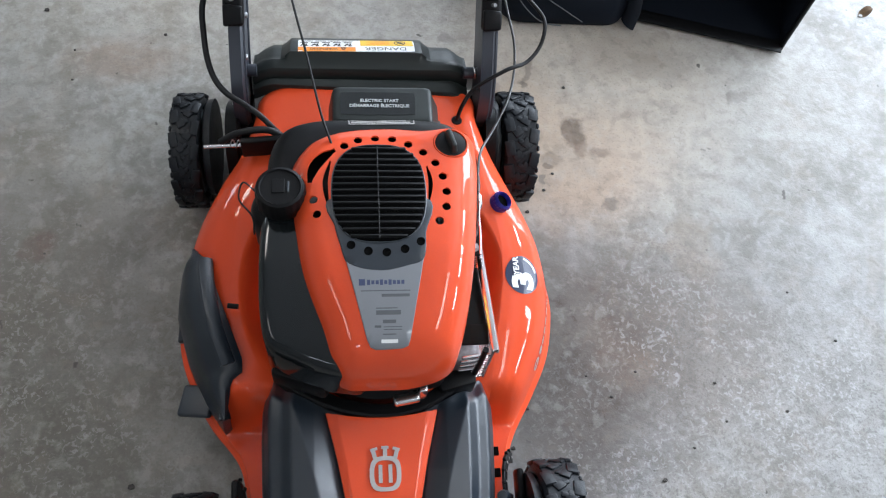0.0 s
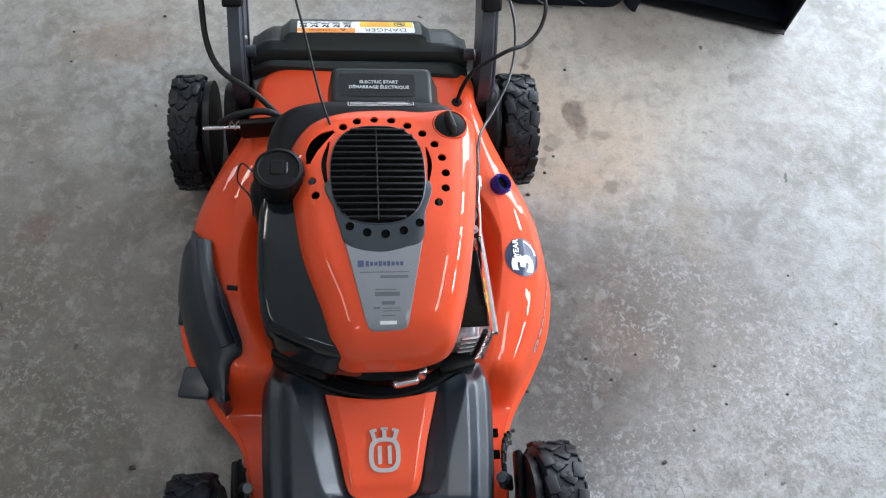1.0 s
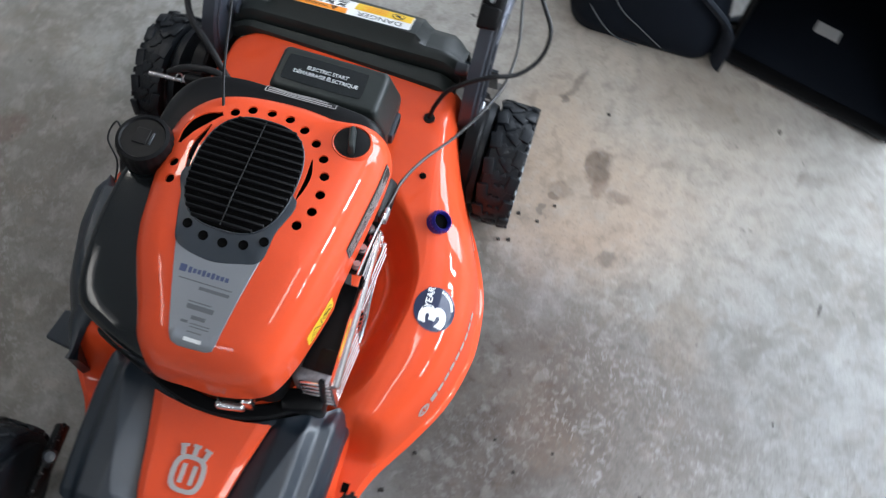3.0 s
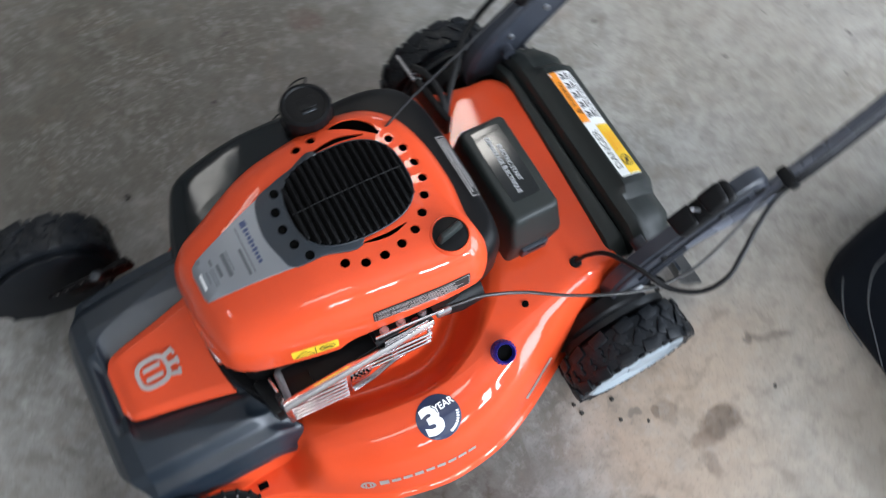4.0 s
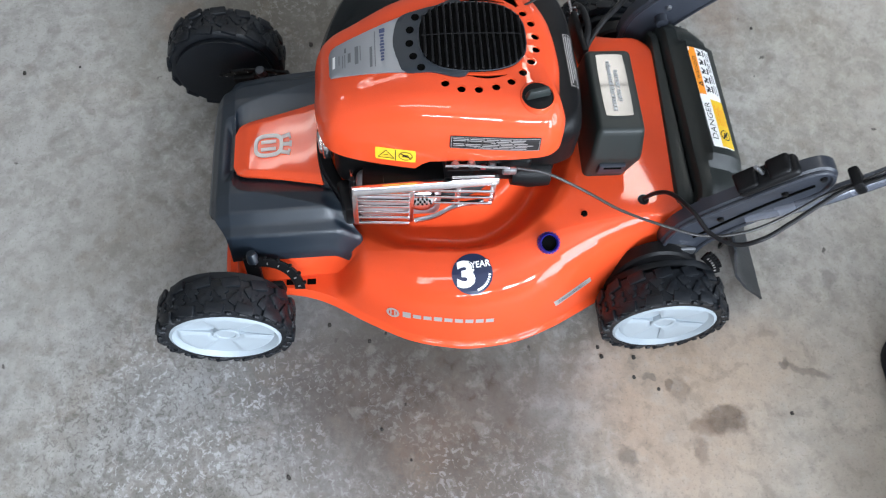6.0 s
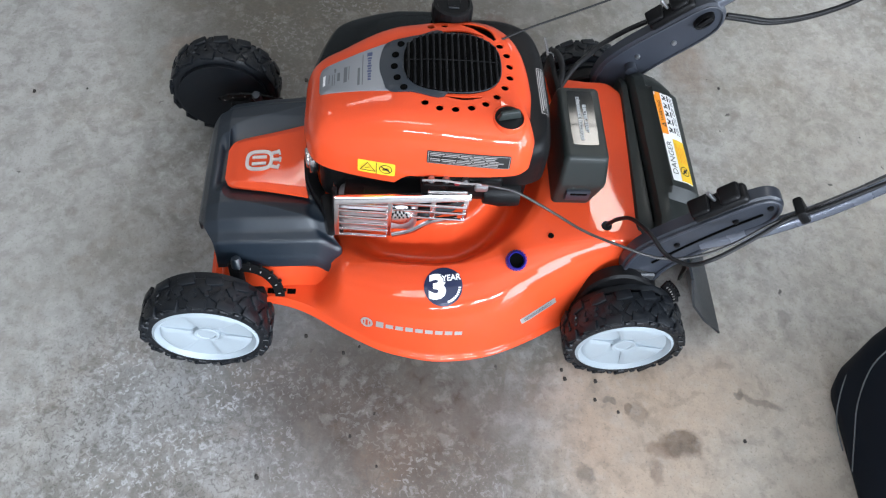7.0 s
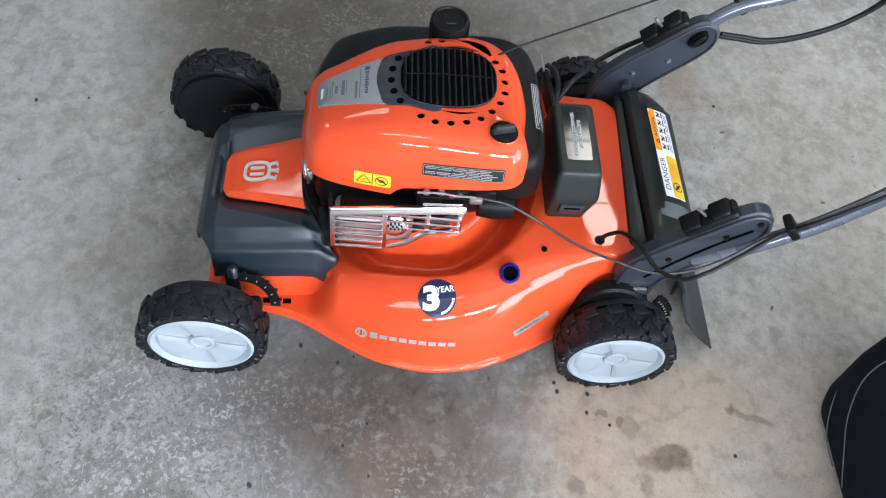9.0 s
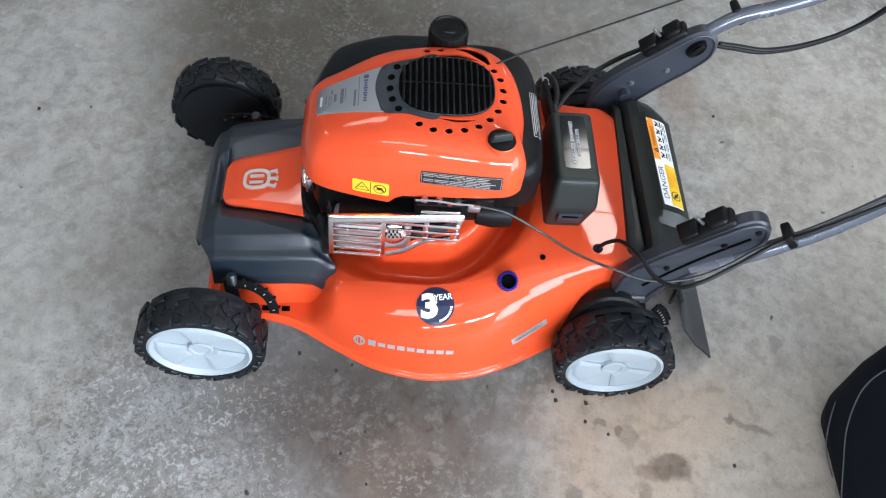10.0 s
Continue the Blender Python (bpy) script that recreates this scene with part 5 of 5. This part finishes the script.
for sx, x, y, z, a0, a1 in ((1, 0.214, -0.286, 0.100, 0, 105), (-1, -0.196, -0.312, 0.106, 14, 156)):
    m, q = quadrant(x, y, sx, a0, a1, z)
    ly = -0.298
    part("height_lever", box_bm((0.010, 0.023, 0.060), pose(sx * 0.188 + 0.006, ly, 0.130, 6, -22 * sx, 0), 0.004), BLACK, q)
    part("lever_tip", lathe_bm([(0, 0.014), (0.007, 0.013), (0.009, 0.006), (0.009, -0.004), (0, -0.004)], 16, pose(sx * 0.180 + 0.006, ly + 0.001, 0.154, 6, -22 * sx, 0)), CHARCOAL, q)
for sx, x, y in ((1, 0.225, 0.405), (-1, -0.228, 0.405)):
    quadrant(x, y - 0.026, sx, 12, 58)
# black plates added for dark parts and shade between the deck and the rear wheels
arch_line = [(p.x, p.y) for p in closed_curve([(0.264, 0.075, 0), (0.263, 0.140, 0), (0.280, 0.188, 0), (0.312, 0.212, 0), (0.350, 0.205, 0), (0.388, 0.165, 0), (0.396, 0.080, 0)], 5)]
for sx in (1, -1):
    part("arch_shade_plate", plate_bm(arch_line, 0.022, basis((0.228 if sx > 0 else -0.206, 0, 0), (0, 1, 0), (0, 0, 1)), 0.004), BLACK, mower, "black plate for the dark parts and shade behind the rear wheel")
# axle arms and orange front tabs
for sx, x in ((1, 0.205), (-1, -0.180)):
    part("axle_arm", box_bm((0.012, 0.100, 0.030), pose(x + sx * 0.012, -0.300, 0.112, 8, 0, 0), 0.005), BLACK, mower)
for x, y in ((0.1925, -0.214), (0.1925, -0.247)):
    p, nrm = deck_point(x, y)
    # black pads paint in the dark of slots that are not cut
    part("deck_slot", box_bm((0.010, 0.014, 0.0016), Matrix.Translation(p) @ Vector((0, 0, 1)).rotation_difference(nrm).to_matrix().to_4x4(), 0.0007, 1), PIT, deck, smooth=0)

# ---- deck fittings ----
p, nrm = deck_point(0.2100, 0.1445)
m = Matrix.Translation(p) @ Vector((0, 0, 1)).rotation_difference(nrm).to_matrix().to_4x4()
m = m @ pose(0, 0, 0.005)
ring_bm = lathe_bm([(0.0115, -0.004), (0.0115, 0.008), (0.0130, 0.010), (0.0148, 0.008), (0.0162, 0.003), (0.0162, -0.008)], 48, m)
washout = part("washout_cap", ring_bm, BLUE, deck, "bright blue ribbed wash-out port")
# black disc for the shade inside the port
part("port_bore", lathe_bm([(0, 0.0015), (0.0118, 0.0015), (0.0118, -0.002)], 32, m), PIT, washout)
for k in range(20):
    part("lug", box_bm((0.0022, 0.0024, 0.006), m @ pose(0, 0, 0, 0, 0, 18 * k) @ pose(0.0158, 0, 0.003), 0.0008, 1), BLUE, washout)
for x, y, r in ((0.151, 0.294, 0.009), (0.170, 0.202, 0.005)):
    p, nrm = deck_point(x, y)
    # the smaller one is a black disc for a shaded hole
    part("grommet" if r > 0.006 else "deck_hole_disc", lathe_bm([(0, 0.002), (r * 0.5, 0.003), (r * 0.9, 0.002), (r, -0.001)], 20, Matrix.Translation(p) @ Vector((0, 0, 1)).rotation_difference(nrm).to_matrix().to_4x4()), BLACK if r > 0.006 else PIT, deck)
p, nrm = deck_point(0.2420, 0.032)
st_m = basis(p, (0.02, 1, 0.10), (-1, 0, 0.30))
sticker = draped("guarantee_sticker", disc_bm(0.0305), st_m, NAVY, deck, deck_tree, 0.0008)
sticker["label"] = "round navy sticker with a white number"
draped("number", text_bm("3", 0.051, Matrix.Translation((-0.009, -0.002, 0)), 0, 1.15, 0.0026), st_m, WHITE, sticker, deck_tree, 0.0013)
draped("lettering_ground", text_bm("YEAR", 0.0135, Matrix.Translation((0.0125, 0.0130, 0)) @ pose(0, 0, 0, 0, 0, 5), 0, 0.9, 0.0014), st_m, NAVY, sticker, deck_tree, 0.0018)
draped("lettering", text_bm("YEAR", 0.0135, Matrix.Translation((0.0125, 0.0130, 0)) @ pose(0, 0, 0, 0, 0, 5), 0, 0.9, 0.0003), st_m, WHITE, sticker, deck_tree, 0.0023)
arc = []
for k in range(9):
    a = radians(-74 + k * 8.2)
    arc.append(((0.0250 * math.cos(a) + 0.001 - 0.0012 * math.sin(a) * -1, 0.0250 * math.sin(a)), (0.0250 * math.cos(a + 0.09) + 0.001, 0.0250 * math.sin(a + 0.09))))
draped("print_bar", strokes(arc, 0.0036), st_m, WHITE, sticker, deck_tree, 0.0013)
# brand mark on the deck's side, as plain blocks, and the grey rating label
p, nrm = deck_point(0.2895, 0.004)
br_m = basis(p, (0.03, 1, 0), (-0.75, 0, 1))
mark_bm = ring2d(0.0062, 0.0100, 20)
merge(mark_bm, strokes([((-0.003, -0.005), (-0.003, 0.005)), ((0.003, -0.005), (0.003, 0.005))], 0.0022))
mark_bm.transform(Matrix.Translation((-0.091, 0.000, 0)))
draped("brand_mark", mark_bm, br_m, SILVER_PRINT, deck, deck_tree, 0.0009)
for k, hgt in enumerate((0.012, 0.008, 0.008, 0.009, 0.008, 0.008, 0.008, 0.008, 0.008)):
    x0 = -0.076 + k * 0.0158
    draped("brand_mark", strokes([((x0, 0.1 * hgt), (x0 + 0.0122, 0.1 * hgt))], hgt), br_m, SILVER_PRINT, deck, deck_tree, 0.0007)
rl_m = basis((0.251, 0.193, 0.137), (-0.47, 0.86, 0.32), (-0.015, -0.365, 0.958))
rating = draped("rating_label", grid_plate(0.068, 0.016, 12, 4), rl_m, SILVER_PRINT, deck, deck_tree, 0.0008)
draped("print_line", strokes([((-0.028, 0.003 - 0.003 * k), (0.026 - 0.008 * (k % 2), 0.003 - 0.003 * k)) for k in range(3)], 0.0011), rl_m, CHARCOAL, rating, deck_tree, 0.0012)

# side discharge flap on the -x side: an arched charcoal cover with a lower tab
flap_rows = []
for s in np.linspace(0, 1, 30):
    y = 0.088 - s * 0.262
    ox = lerp(s, [0, 0.1, 0.30, 0.6, 0.85, 1], [-0.276, -0.292, -0.297, -0.274, -0.246, -0.216])
    ix = lerp(s, [0, 0.08, 0.35, 0.70, 0.76, 0.80, 1], [-0.262, -0.245, -0.218, -0.183, -0.184, -0.200, -0.206])
    row = []
    for k in np.linspace(0, 1, 9):
        x = ox + (ix - ox) * k
        base = lerp(k, [0, 0.12, 0.35, 0.6, 0.85, 1], [0.105, 0.150, 0.190, 0.206, 0.210, 0.200])
        row.append((x, y, base - 0.045 * ease((s - 0.55) / 0.45) - 0.02 * ease((0.1 - s) / 0.1)))
    flap_rows.append(row)
flap_bm = rings_mesh(flap_rows, close=False)
thicken(flap_bm, 0.012)
side_flap = part("side_flap", flap_bm, CHARCOAL, mower, "charcoal side discharge flap", smooth=45)
ridge = [(ix + dx, y, z) for ix, dx, y, z in ((-0.244, 0, 0.060, 0.205), (-0.236, 0, 0.01, 0.213), (-0.222, 0, -0.05, 0.213), (-0.202, 0, -0.105, 0.200))]
part("ridge", tube_bm(ridge, 0.012, 10, 6, flat=0.6), CHARCOAL, side_flap)
part("hinge_pin", tube_bm([(-0.205, -0.02, 0.214), (-0.190, -0.022, 0.214)], 0.004, 8, 2), BLACK, side_flap)
part("lower_tab", box_bm((0.054, 0.050, 0.012), pose(-0.260, -0.122, 0.088, 0, -16, -10), 0.005, 3), CHARCOAL, side_flap)
part("lower_tab", box_bm((0.030, 0.050, 0.010), pose(-0.284, 0.00, 0.090, 0, -35, 0), 0.004, 3), CHARCOAL, side_flap)

# ---- handle: moulded brackets, tubes, wing knobs, clips ----
BR = [(0.318, 0.215), (0.326, 0.262), (0.352, 0.300), (0.387, 0.336), (0.425, 0.372), (0.458, 0.402), (0.482, 0.412), (0.503, 0.402), (0.512, 0.380), (0.508, 0.352), (0.482, 0.318), (0.448, 0.283), (0.415, 0.246), (0.394, 0.215), (0.378, 0.172), (0.352, 0.158), (0.328, 0.178)]
handle = part("handle_bar", tube_bm([(0.203, 0.425, 0.280), (0.210, 0.479, 0.318), (0.213, 0.507, 0.341), (0.213, 0.537, 0.364), (0.213, 0.570, 0.392), (0.212, 0.612, 0.436), (0.210, 0.680, 0.520), (0.208, 0.80, 0.66), (0.205, 1.00, 0.88), (0.185, 1.07, 0.955), (0.13, 1.085, 0.972), (0, 1.085, 0.972),
      (-0.13, 1.085, 0.972), (-0.185, 1.07, 0.955), (-0.205, 1.00, 0.88), (-0.208, 0.80, 0.66), (-0.208, 0.68, 0.515), (-0.206, 0.60, 0.466), (-0.204, 0.53, 0.438), (-0.202, 0.47, 0.385)], 0.0125, 14, 8), TUBE, mower, "grey painted tubular handle bar", smooth=80)
for sx, x in ((1, 0.200), (-1, -0.200)):
    line = [(p.x, p.y) for p in closed_curve([(y, z, 0) for y, z in BR], 5)]
    m = basis((x + 0.011, 0, 0), (0, 1, 0), (0, 0, 1))
    br = part("handle_bracket", plate_bm(line, 0.022, m, 0.004), BRACKET, mower, "slate plastic handle bracket")
    turned = [Vector(p) for p in line]
    if sum(a.x * b.y - b.x * a.y for a, b in zip(turned, turned[1:] + turned[:1])) < 0:
        turned = turned[::-1]
    rimline = [m @ Vector((p.x, p.y, 0.001)) for p in inset(turned, 0.006)]
    part("raised_rim", tube_bm(rimline[::3] + [rimline[0]], 0.0035 if sx > 0 else 0.0020, 8, 3), BRACKET, br)
    groove = [m @ Vector((y, z, 0.0006)) for y, z in ((0.362, 0.232), (0.40, 0.282), (0.44, 0.328), (0.485, 0.372))]
    if sx > 0:
        part("groove", tube_bm(groove, 0.0022, 6, 4), PIT, br)
    else:
        oval = m @ pose(0.474, 0.378, 0.0, 0, 0, -38) @ Matrix.Diagonal((0.58, 1.0, 1.0, 1.0))
        lock = part("lock_knob", lathe_bm([(0, 0.004), (0.013, 0.004), (0.0145, 0.009), (0.018, 0.010), (0.0195, 0.007), (0.020, -0.002)], 28, oval), BLACK, br, "black oval lock knob")
        part("knob_bridge", box_bm((0.010, 0.030, 0.006), m @ pose(0.474, 0.378, 0.008, 0, 0, -38), 0.002, 2), BLACK, lock)
    for y, z in ((0.385, 0.285), (0.440, 0.322)) if sx < 0 else ((0.385, 0.285), (0.452, 0.352), (0.490, 0.388)):
        part("bolt", lathe_bm([(0, 0.003), (0.004, 0.0025), (0.005, 0), (0.005, -0.003)], 14, m @ pose(y, z, 0.001)), STEEL if sx < 0 else BLACK, br)
    # wing knob standing on the upper edge
    km = basis((x, 0.418, 0.382), (0, 0.70, 0.71), (0, -0.71, 0.70))
    kb = part("wing_knob", box_bm((0.085, 0.017, 0.032), km @ pose(0, 0.0, 0, 0, 0, 0), 0.007, 3), BLACK, br, "black wing knob")
    for off, hh in ((-0.026, 0.009), (0.020, 0.014)):
        part("wing", box_bm((0.034, hh, 0.030), km @ pose(off, 0.012, 0), 0.008, 3, taper=0.85), BLACK, kb)
    part("knob_stud", lathe_bm([(0, 0.012), (0.003, 0.012), (0.003, -0.01)], 10, km @ pose(-0.002, 0.022, 0, -90, 0, 0)), STEEL, kb)
    part("pivot", box_bm((0.030, 0.060, 0.075), pose(x, 0.352, 0.170, -18, 0, 0), 0.010, 3), BLACK, br)
    clip = part("cable_clip", box_bm((0.030, 0.014, 0.034 if sx > 0 else 0.038), pose(sx * 0.218, 0.532, 0.394 if sx > 0 else 0.436, 40, 0, 0), 0.004, 2), BLACK, handle)
    part("pivot_plate", box_bm((0.006, 0.045, 0.016), pose(x + sx * 0.016, 0.353, 0.196, 0, 0, 0), 0.003), STEEL, br)

# ---- cables and rope ----
C1 = [(0.152, 0.070, 0.345), (0.157, 0.100, 0.345), (0.160, 0.132, 0.337), (0.173, 0.187, 0.310), (0.200, 0.239, 0.298), (0.226, 0.291, 0.300), (0.243, 0.348, 0.296), (0.247, 0.402, 0.310), (0.237, 0.452, 0.332), (0.224, 0.500, 0.370), (0.224, 0.545, 0.416), (0.220, 0.60, 0.468), (0.214, 0.70, 0.568), (0.210, 0.90, 0.79)]
C2 = [(0.151, 0.294, 0.246), (0.158, 0.303, 0.272), (0.176, 0.315, 0.300), (0.222, 0.327, 0.330), (0.258, 0.345, 0.330), (0.282, 0.372, 0.342), (0.286, 0.399, 0.366), (0.268, 0.436, 0.370), (0.248, 0.472, 0.372), (0.230, 0.512, 0.388), (0.230, 0.548, 0.418), (0.226, 0.61, 0.472), (0.222, 0.70, 0.562), (0.218, 0.90, 0.78)]
part("throttle_cable", tube_bm(C1, 0.0022, 8, 10), CABLE_GREY, mower, "thin grey throttle cable", smooth=80)
part("drive_cable", tube_bm(C2, 0.0033, 8, 10), CABLE, mower, "black drive cable", smooth=80)
part("brake_cable", tube_bm([(-0.112, 0.232, 0.252), (-0.138, 0.250, 0.270), (-0.163, 0.271, 0.282), (-0.190, 0.295, 0.280), (-0.218, 0.319, 0.277), (-0.237, 0.345, 0.280), (-0.248, 0.374, 0.293), (-0.253, 0.408, 0.312), (-0.254, 0.443, 0.336), (-0.244, 0.485, 0.350), (-0.234, 0.526, 0.348), (-0.234, 0.567, 0.343), (-0.235, 0.622, 0.338), (-0.235, 0.688, 0.357), (-0.235, 0.753, 0.398), (-0.232, 0.80, 0.465), (-0.222, 0.90, 0.66)], 0.0048, 10, 10), CABLE, mower, "black sheathed cables", smooth=80)
part("brake_cable", tube_bm([(-0.224, 0.530, 0.360), (-0.226, 0.567, 0.355), (-0.227, 0.622, 0.350), (-0.227, 0.688, 0.369), (-0.227, 0.753, 0.410), (-0.224, 0.80, 0.475), (-0.214, 0.90, 0.67)], 0.0042, 8, 10), CABLE, mower, smooth=80)
part("lift_cable", tube_bm([(-0.115, 0.235, 0.262), (-0.150, 0.245, 0.280), (-0.195, 0.243, 0.275), (-0.225, 0.240, 0.255)], 0.0055, 10, 8), CABLE, mower, smooth=80)
part("cable_bracket", box_bm((0.085, 0.012, 0.040), pose(-0.150, 0.232, 0.258, 0, 0, 6), 0.004), BLACK, mower)
part("adjuster_rod", tube_bm([(-0.175, 0.230, 0.262), (-0.215, 0.228, 0.262), (-0.248, 0.226, 0.262)], 0.0028, 8, 2), CHROME, mower)
part("cable_spring", tube_bm([(-0.175 - 0.002 * k, 0.232 + 0.006 * math.cos(k * 1.3), 0.262 + 0.006 * math.sin(k * 1.3)) for k in range(18)], 0.0012, 6, 2), STEEL, mower)
part("starter_rope", tube_bm([(-0.048, 0.100, 0.438), (-0.064, 0.147, 0.453), (-0.083, 0.227, 0.478), (-0.103, 0.305, 0.502), (-0.150, 0.50, 0.565), (-0.195, 0.70, 0.63)], 0.0017, 8, 4), CABLE, mower, "thin dark starter rope", smooth=80)

# ---- loose things on the floor ----
bag = thing("grass_bag", "dark navy fabric grass bag with pale piping on the floor", "grass bag")


def bag_ring(z, g, x0, x1, y0, y1, r):
    return [(x, y, h * lerp(x, [0.29, 0.59], [1.0, 0.30])) for x, y, h in rounded_rect(x0 + g, x1 - g * 0.4, y0 + g, y1 - g, r, z, 8)]


bag_rings = [bag_ring(0.0, 0.02, 0.295, 0.590, 0.728, 1.12, 0.05), bag_ring(0.012, 0.006, 0.292, 0.590, 0.726, 1.12, 0.055), bag_ring(0.05, 0.0, 0.288, 0.590, 0.726, 1.13, 0.06), bag_ring(0.15, 0.0, 0.283, 0.588, 0.728, 1.13, 0.055),
             bag_ring(0.25, 0.002, 0.284, 0.586, 0.732, 1.13, 0.055), bag_ring(0.31, 0.008, 0.288, 0.584, 0.737, 1.12, 0.055), bag_ring(0.335, 0.035, 0.30, 0.58, 0.75, 1.11, 0.05), bag_ring(0.34, 0.06, 0.30, 0.575, 0.76, 1.10, 0.04)]
part("body", rings_mesh(bag_rings, cap_first=True, cap_last=True), BIN, bag, smooth=60)
for off in (((0.440, 0.730, 0.004), (0.399, 0.724, 0.018), (0.367, 0.724, 0.042), (0.333, 0.729, 0.082), (0.305, 0.745, 0.125), (0.287, 0.790, 0.150)), ((0.482, 0.724, 0.023), (0.434, 0.724, 0.058), (0.388, 0.725, 0.094), (0.352, 0.728, 0.151), (0.345, 0.730, 0.212), (0.350, 0.742, 0.250))):
    part("piping", tube_bm(off, 0.0012, 6, 8), PIPING, bag)
part("frame", tube_bm([(0.590, 0.737, 0.006), (0.590, 0.738, 0.06), (0.575, 0.742, 0.105), (0.50, 0.748, 0.165), (0.40, 0.752, 0.250), (0.33, 0.756, 0.305)], 0.021, 10, 6, flat=0.35), BIN_RIM, bag, "slate plastic edge frame")
part("foot", box_bm((0.060, 0.014, 0.012), pose(0.612, 0.85, 0.008, 0, 0, 30), 0.003), BIN_RIM, bag)

catcher = thing("grass_catcher", "open black grass catcher with a ribbed rim on the floor", "grass catcher", (0.768, 0.722, 0))
catcher.rotation_euler = (0, 0, radians(-15.6))
W2, D2, H2 = 0.170, 0.36, 0.34
for nm, size, at in (("bottom", (2 * W2, D2, 0.006), (0, D2 / 2, 0.006)), ("side", (0.006, D2, H2), (-W2, D2 / 2, H2 / 2 + 0.003)), ("side", (0.006, D2, H2), (W2, D2 / 2, H2 / 2 + 0.003)), ("back", (2 * W2, 0.006, H2), (0, D2, H2 / 2 + 0.003)), ("top", (2 * W2, D2, 0.006), (0, D2 / 2, H2 + 0.004))):
    part(nm, box_bm(size, Matrix.Translation(at), 0.002), BIN, catcher)
part("rim", tube_bm([(-W2, 0, 0.008), (-W2, 0, H2), (W2, 0, H2), (W2, 0, 0.008), (-W2, 0, 0.008)], 0.007, 8, 1), BLACK, catcher)
part("lip", box_bm((2 * W2, 0.030, 0.004), pose(0, -0.004, 0.012, 8, 0, 0), 0.0015), BLACK, catcher)
part("care_tag", box_bm((0.050, 0.030, 0.001), pose(-0.02, 0.16, 0.0105), 0), WHITE, catcher)

# a dry leaf and grit
leaf_bm = bmesh.new()
bmesh.ops.create_grid(leaf_bm, x_segments=8, y_segments=4, size=0.5)
for v in leaf_bm.verts:
    u, w = v.co.x, v.co.y
    v.co = Vector((u * 0.040, w * 0.022 * (1 - (2 * u) ** 2 * 0.9), 0.004 + 0.006 * abs(w) + 0.006 * math.sin(u * 5)))
leaf_bm.transform(pose(1.17, 0.79, 0.0, 0, 0, 30))
tagged(part("dry_leaf", leaf_bm, LEAF), "small curled dry brown leaf on the concrete", "leaf")


def pebble(x, y, r):
    bm = bmesh.new()
    bmesh.ops.create_icosphere(bm, subdivisions=1, radius=r)
    for v in bm.verts:
        v.co = Vector((v.co.x * (1 + 0.4 * noise.noise(v.co * 300)), v.co.y * (0.8 + 0.4 * noise.noise(v.co * 250)), v.co.z * 0.5))
    bm.transform(Matrix.Translation((x, y, r * 0.42)))
    return tagged(part("pebble", bm, GRIT), "tiny dark crumb of grit on the concrete", "grit", "floor grit")


for x, y, r in ((-0.365, -0.227, 0.006), (0.237, -0.191, 0.0045), (0.268, -0.125, 0.004), (0.255, -0.098, 0.003), (0.316, 0.314, 0.0045), (0.350, 0.309, 0.004), (0.295, 0.256, 0.004), (0.312, 0.260, 0.0045), (0.372, 0.347, 0.0035), (0.423, 0.561, 0.004), (-0.304, -0.769, 0.005), (-0.318, -0.668, 0.003), (0.378, -0.070, 0.003), (0.417, -0.109, 0.0035), (0.607, -0.090, 0.0035), (0.613, -0.159, 0.003), (0.727, -0.145, 0.0035), (0.855, -0.017, 0.0035), (0.484, -0.254, 0.004), (0.788, 0.082, 0.003), (0.546, -0.202, 0.003), (0.467, -0.065, 0.003), (0.486, -0.252, 0.0035), (-0.566, 0.642, 0.003), (-0.561, 0.567, 0.003), (-0.634, 0.746, 0.006), (-0.394, 0.686, 0.004)):
    pebble(x, y, r)
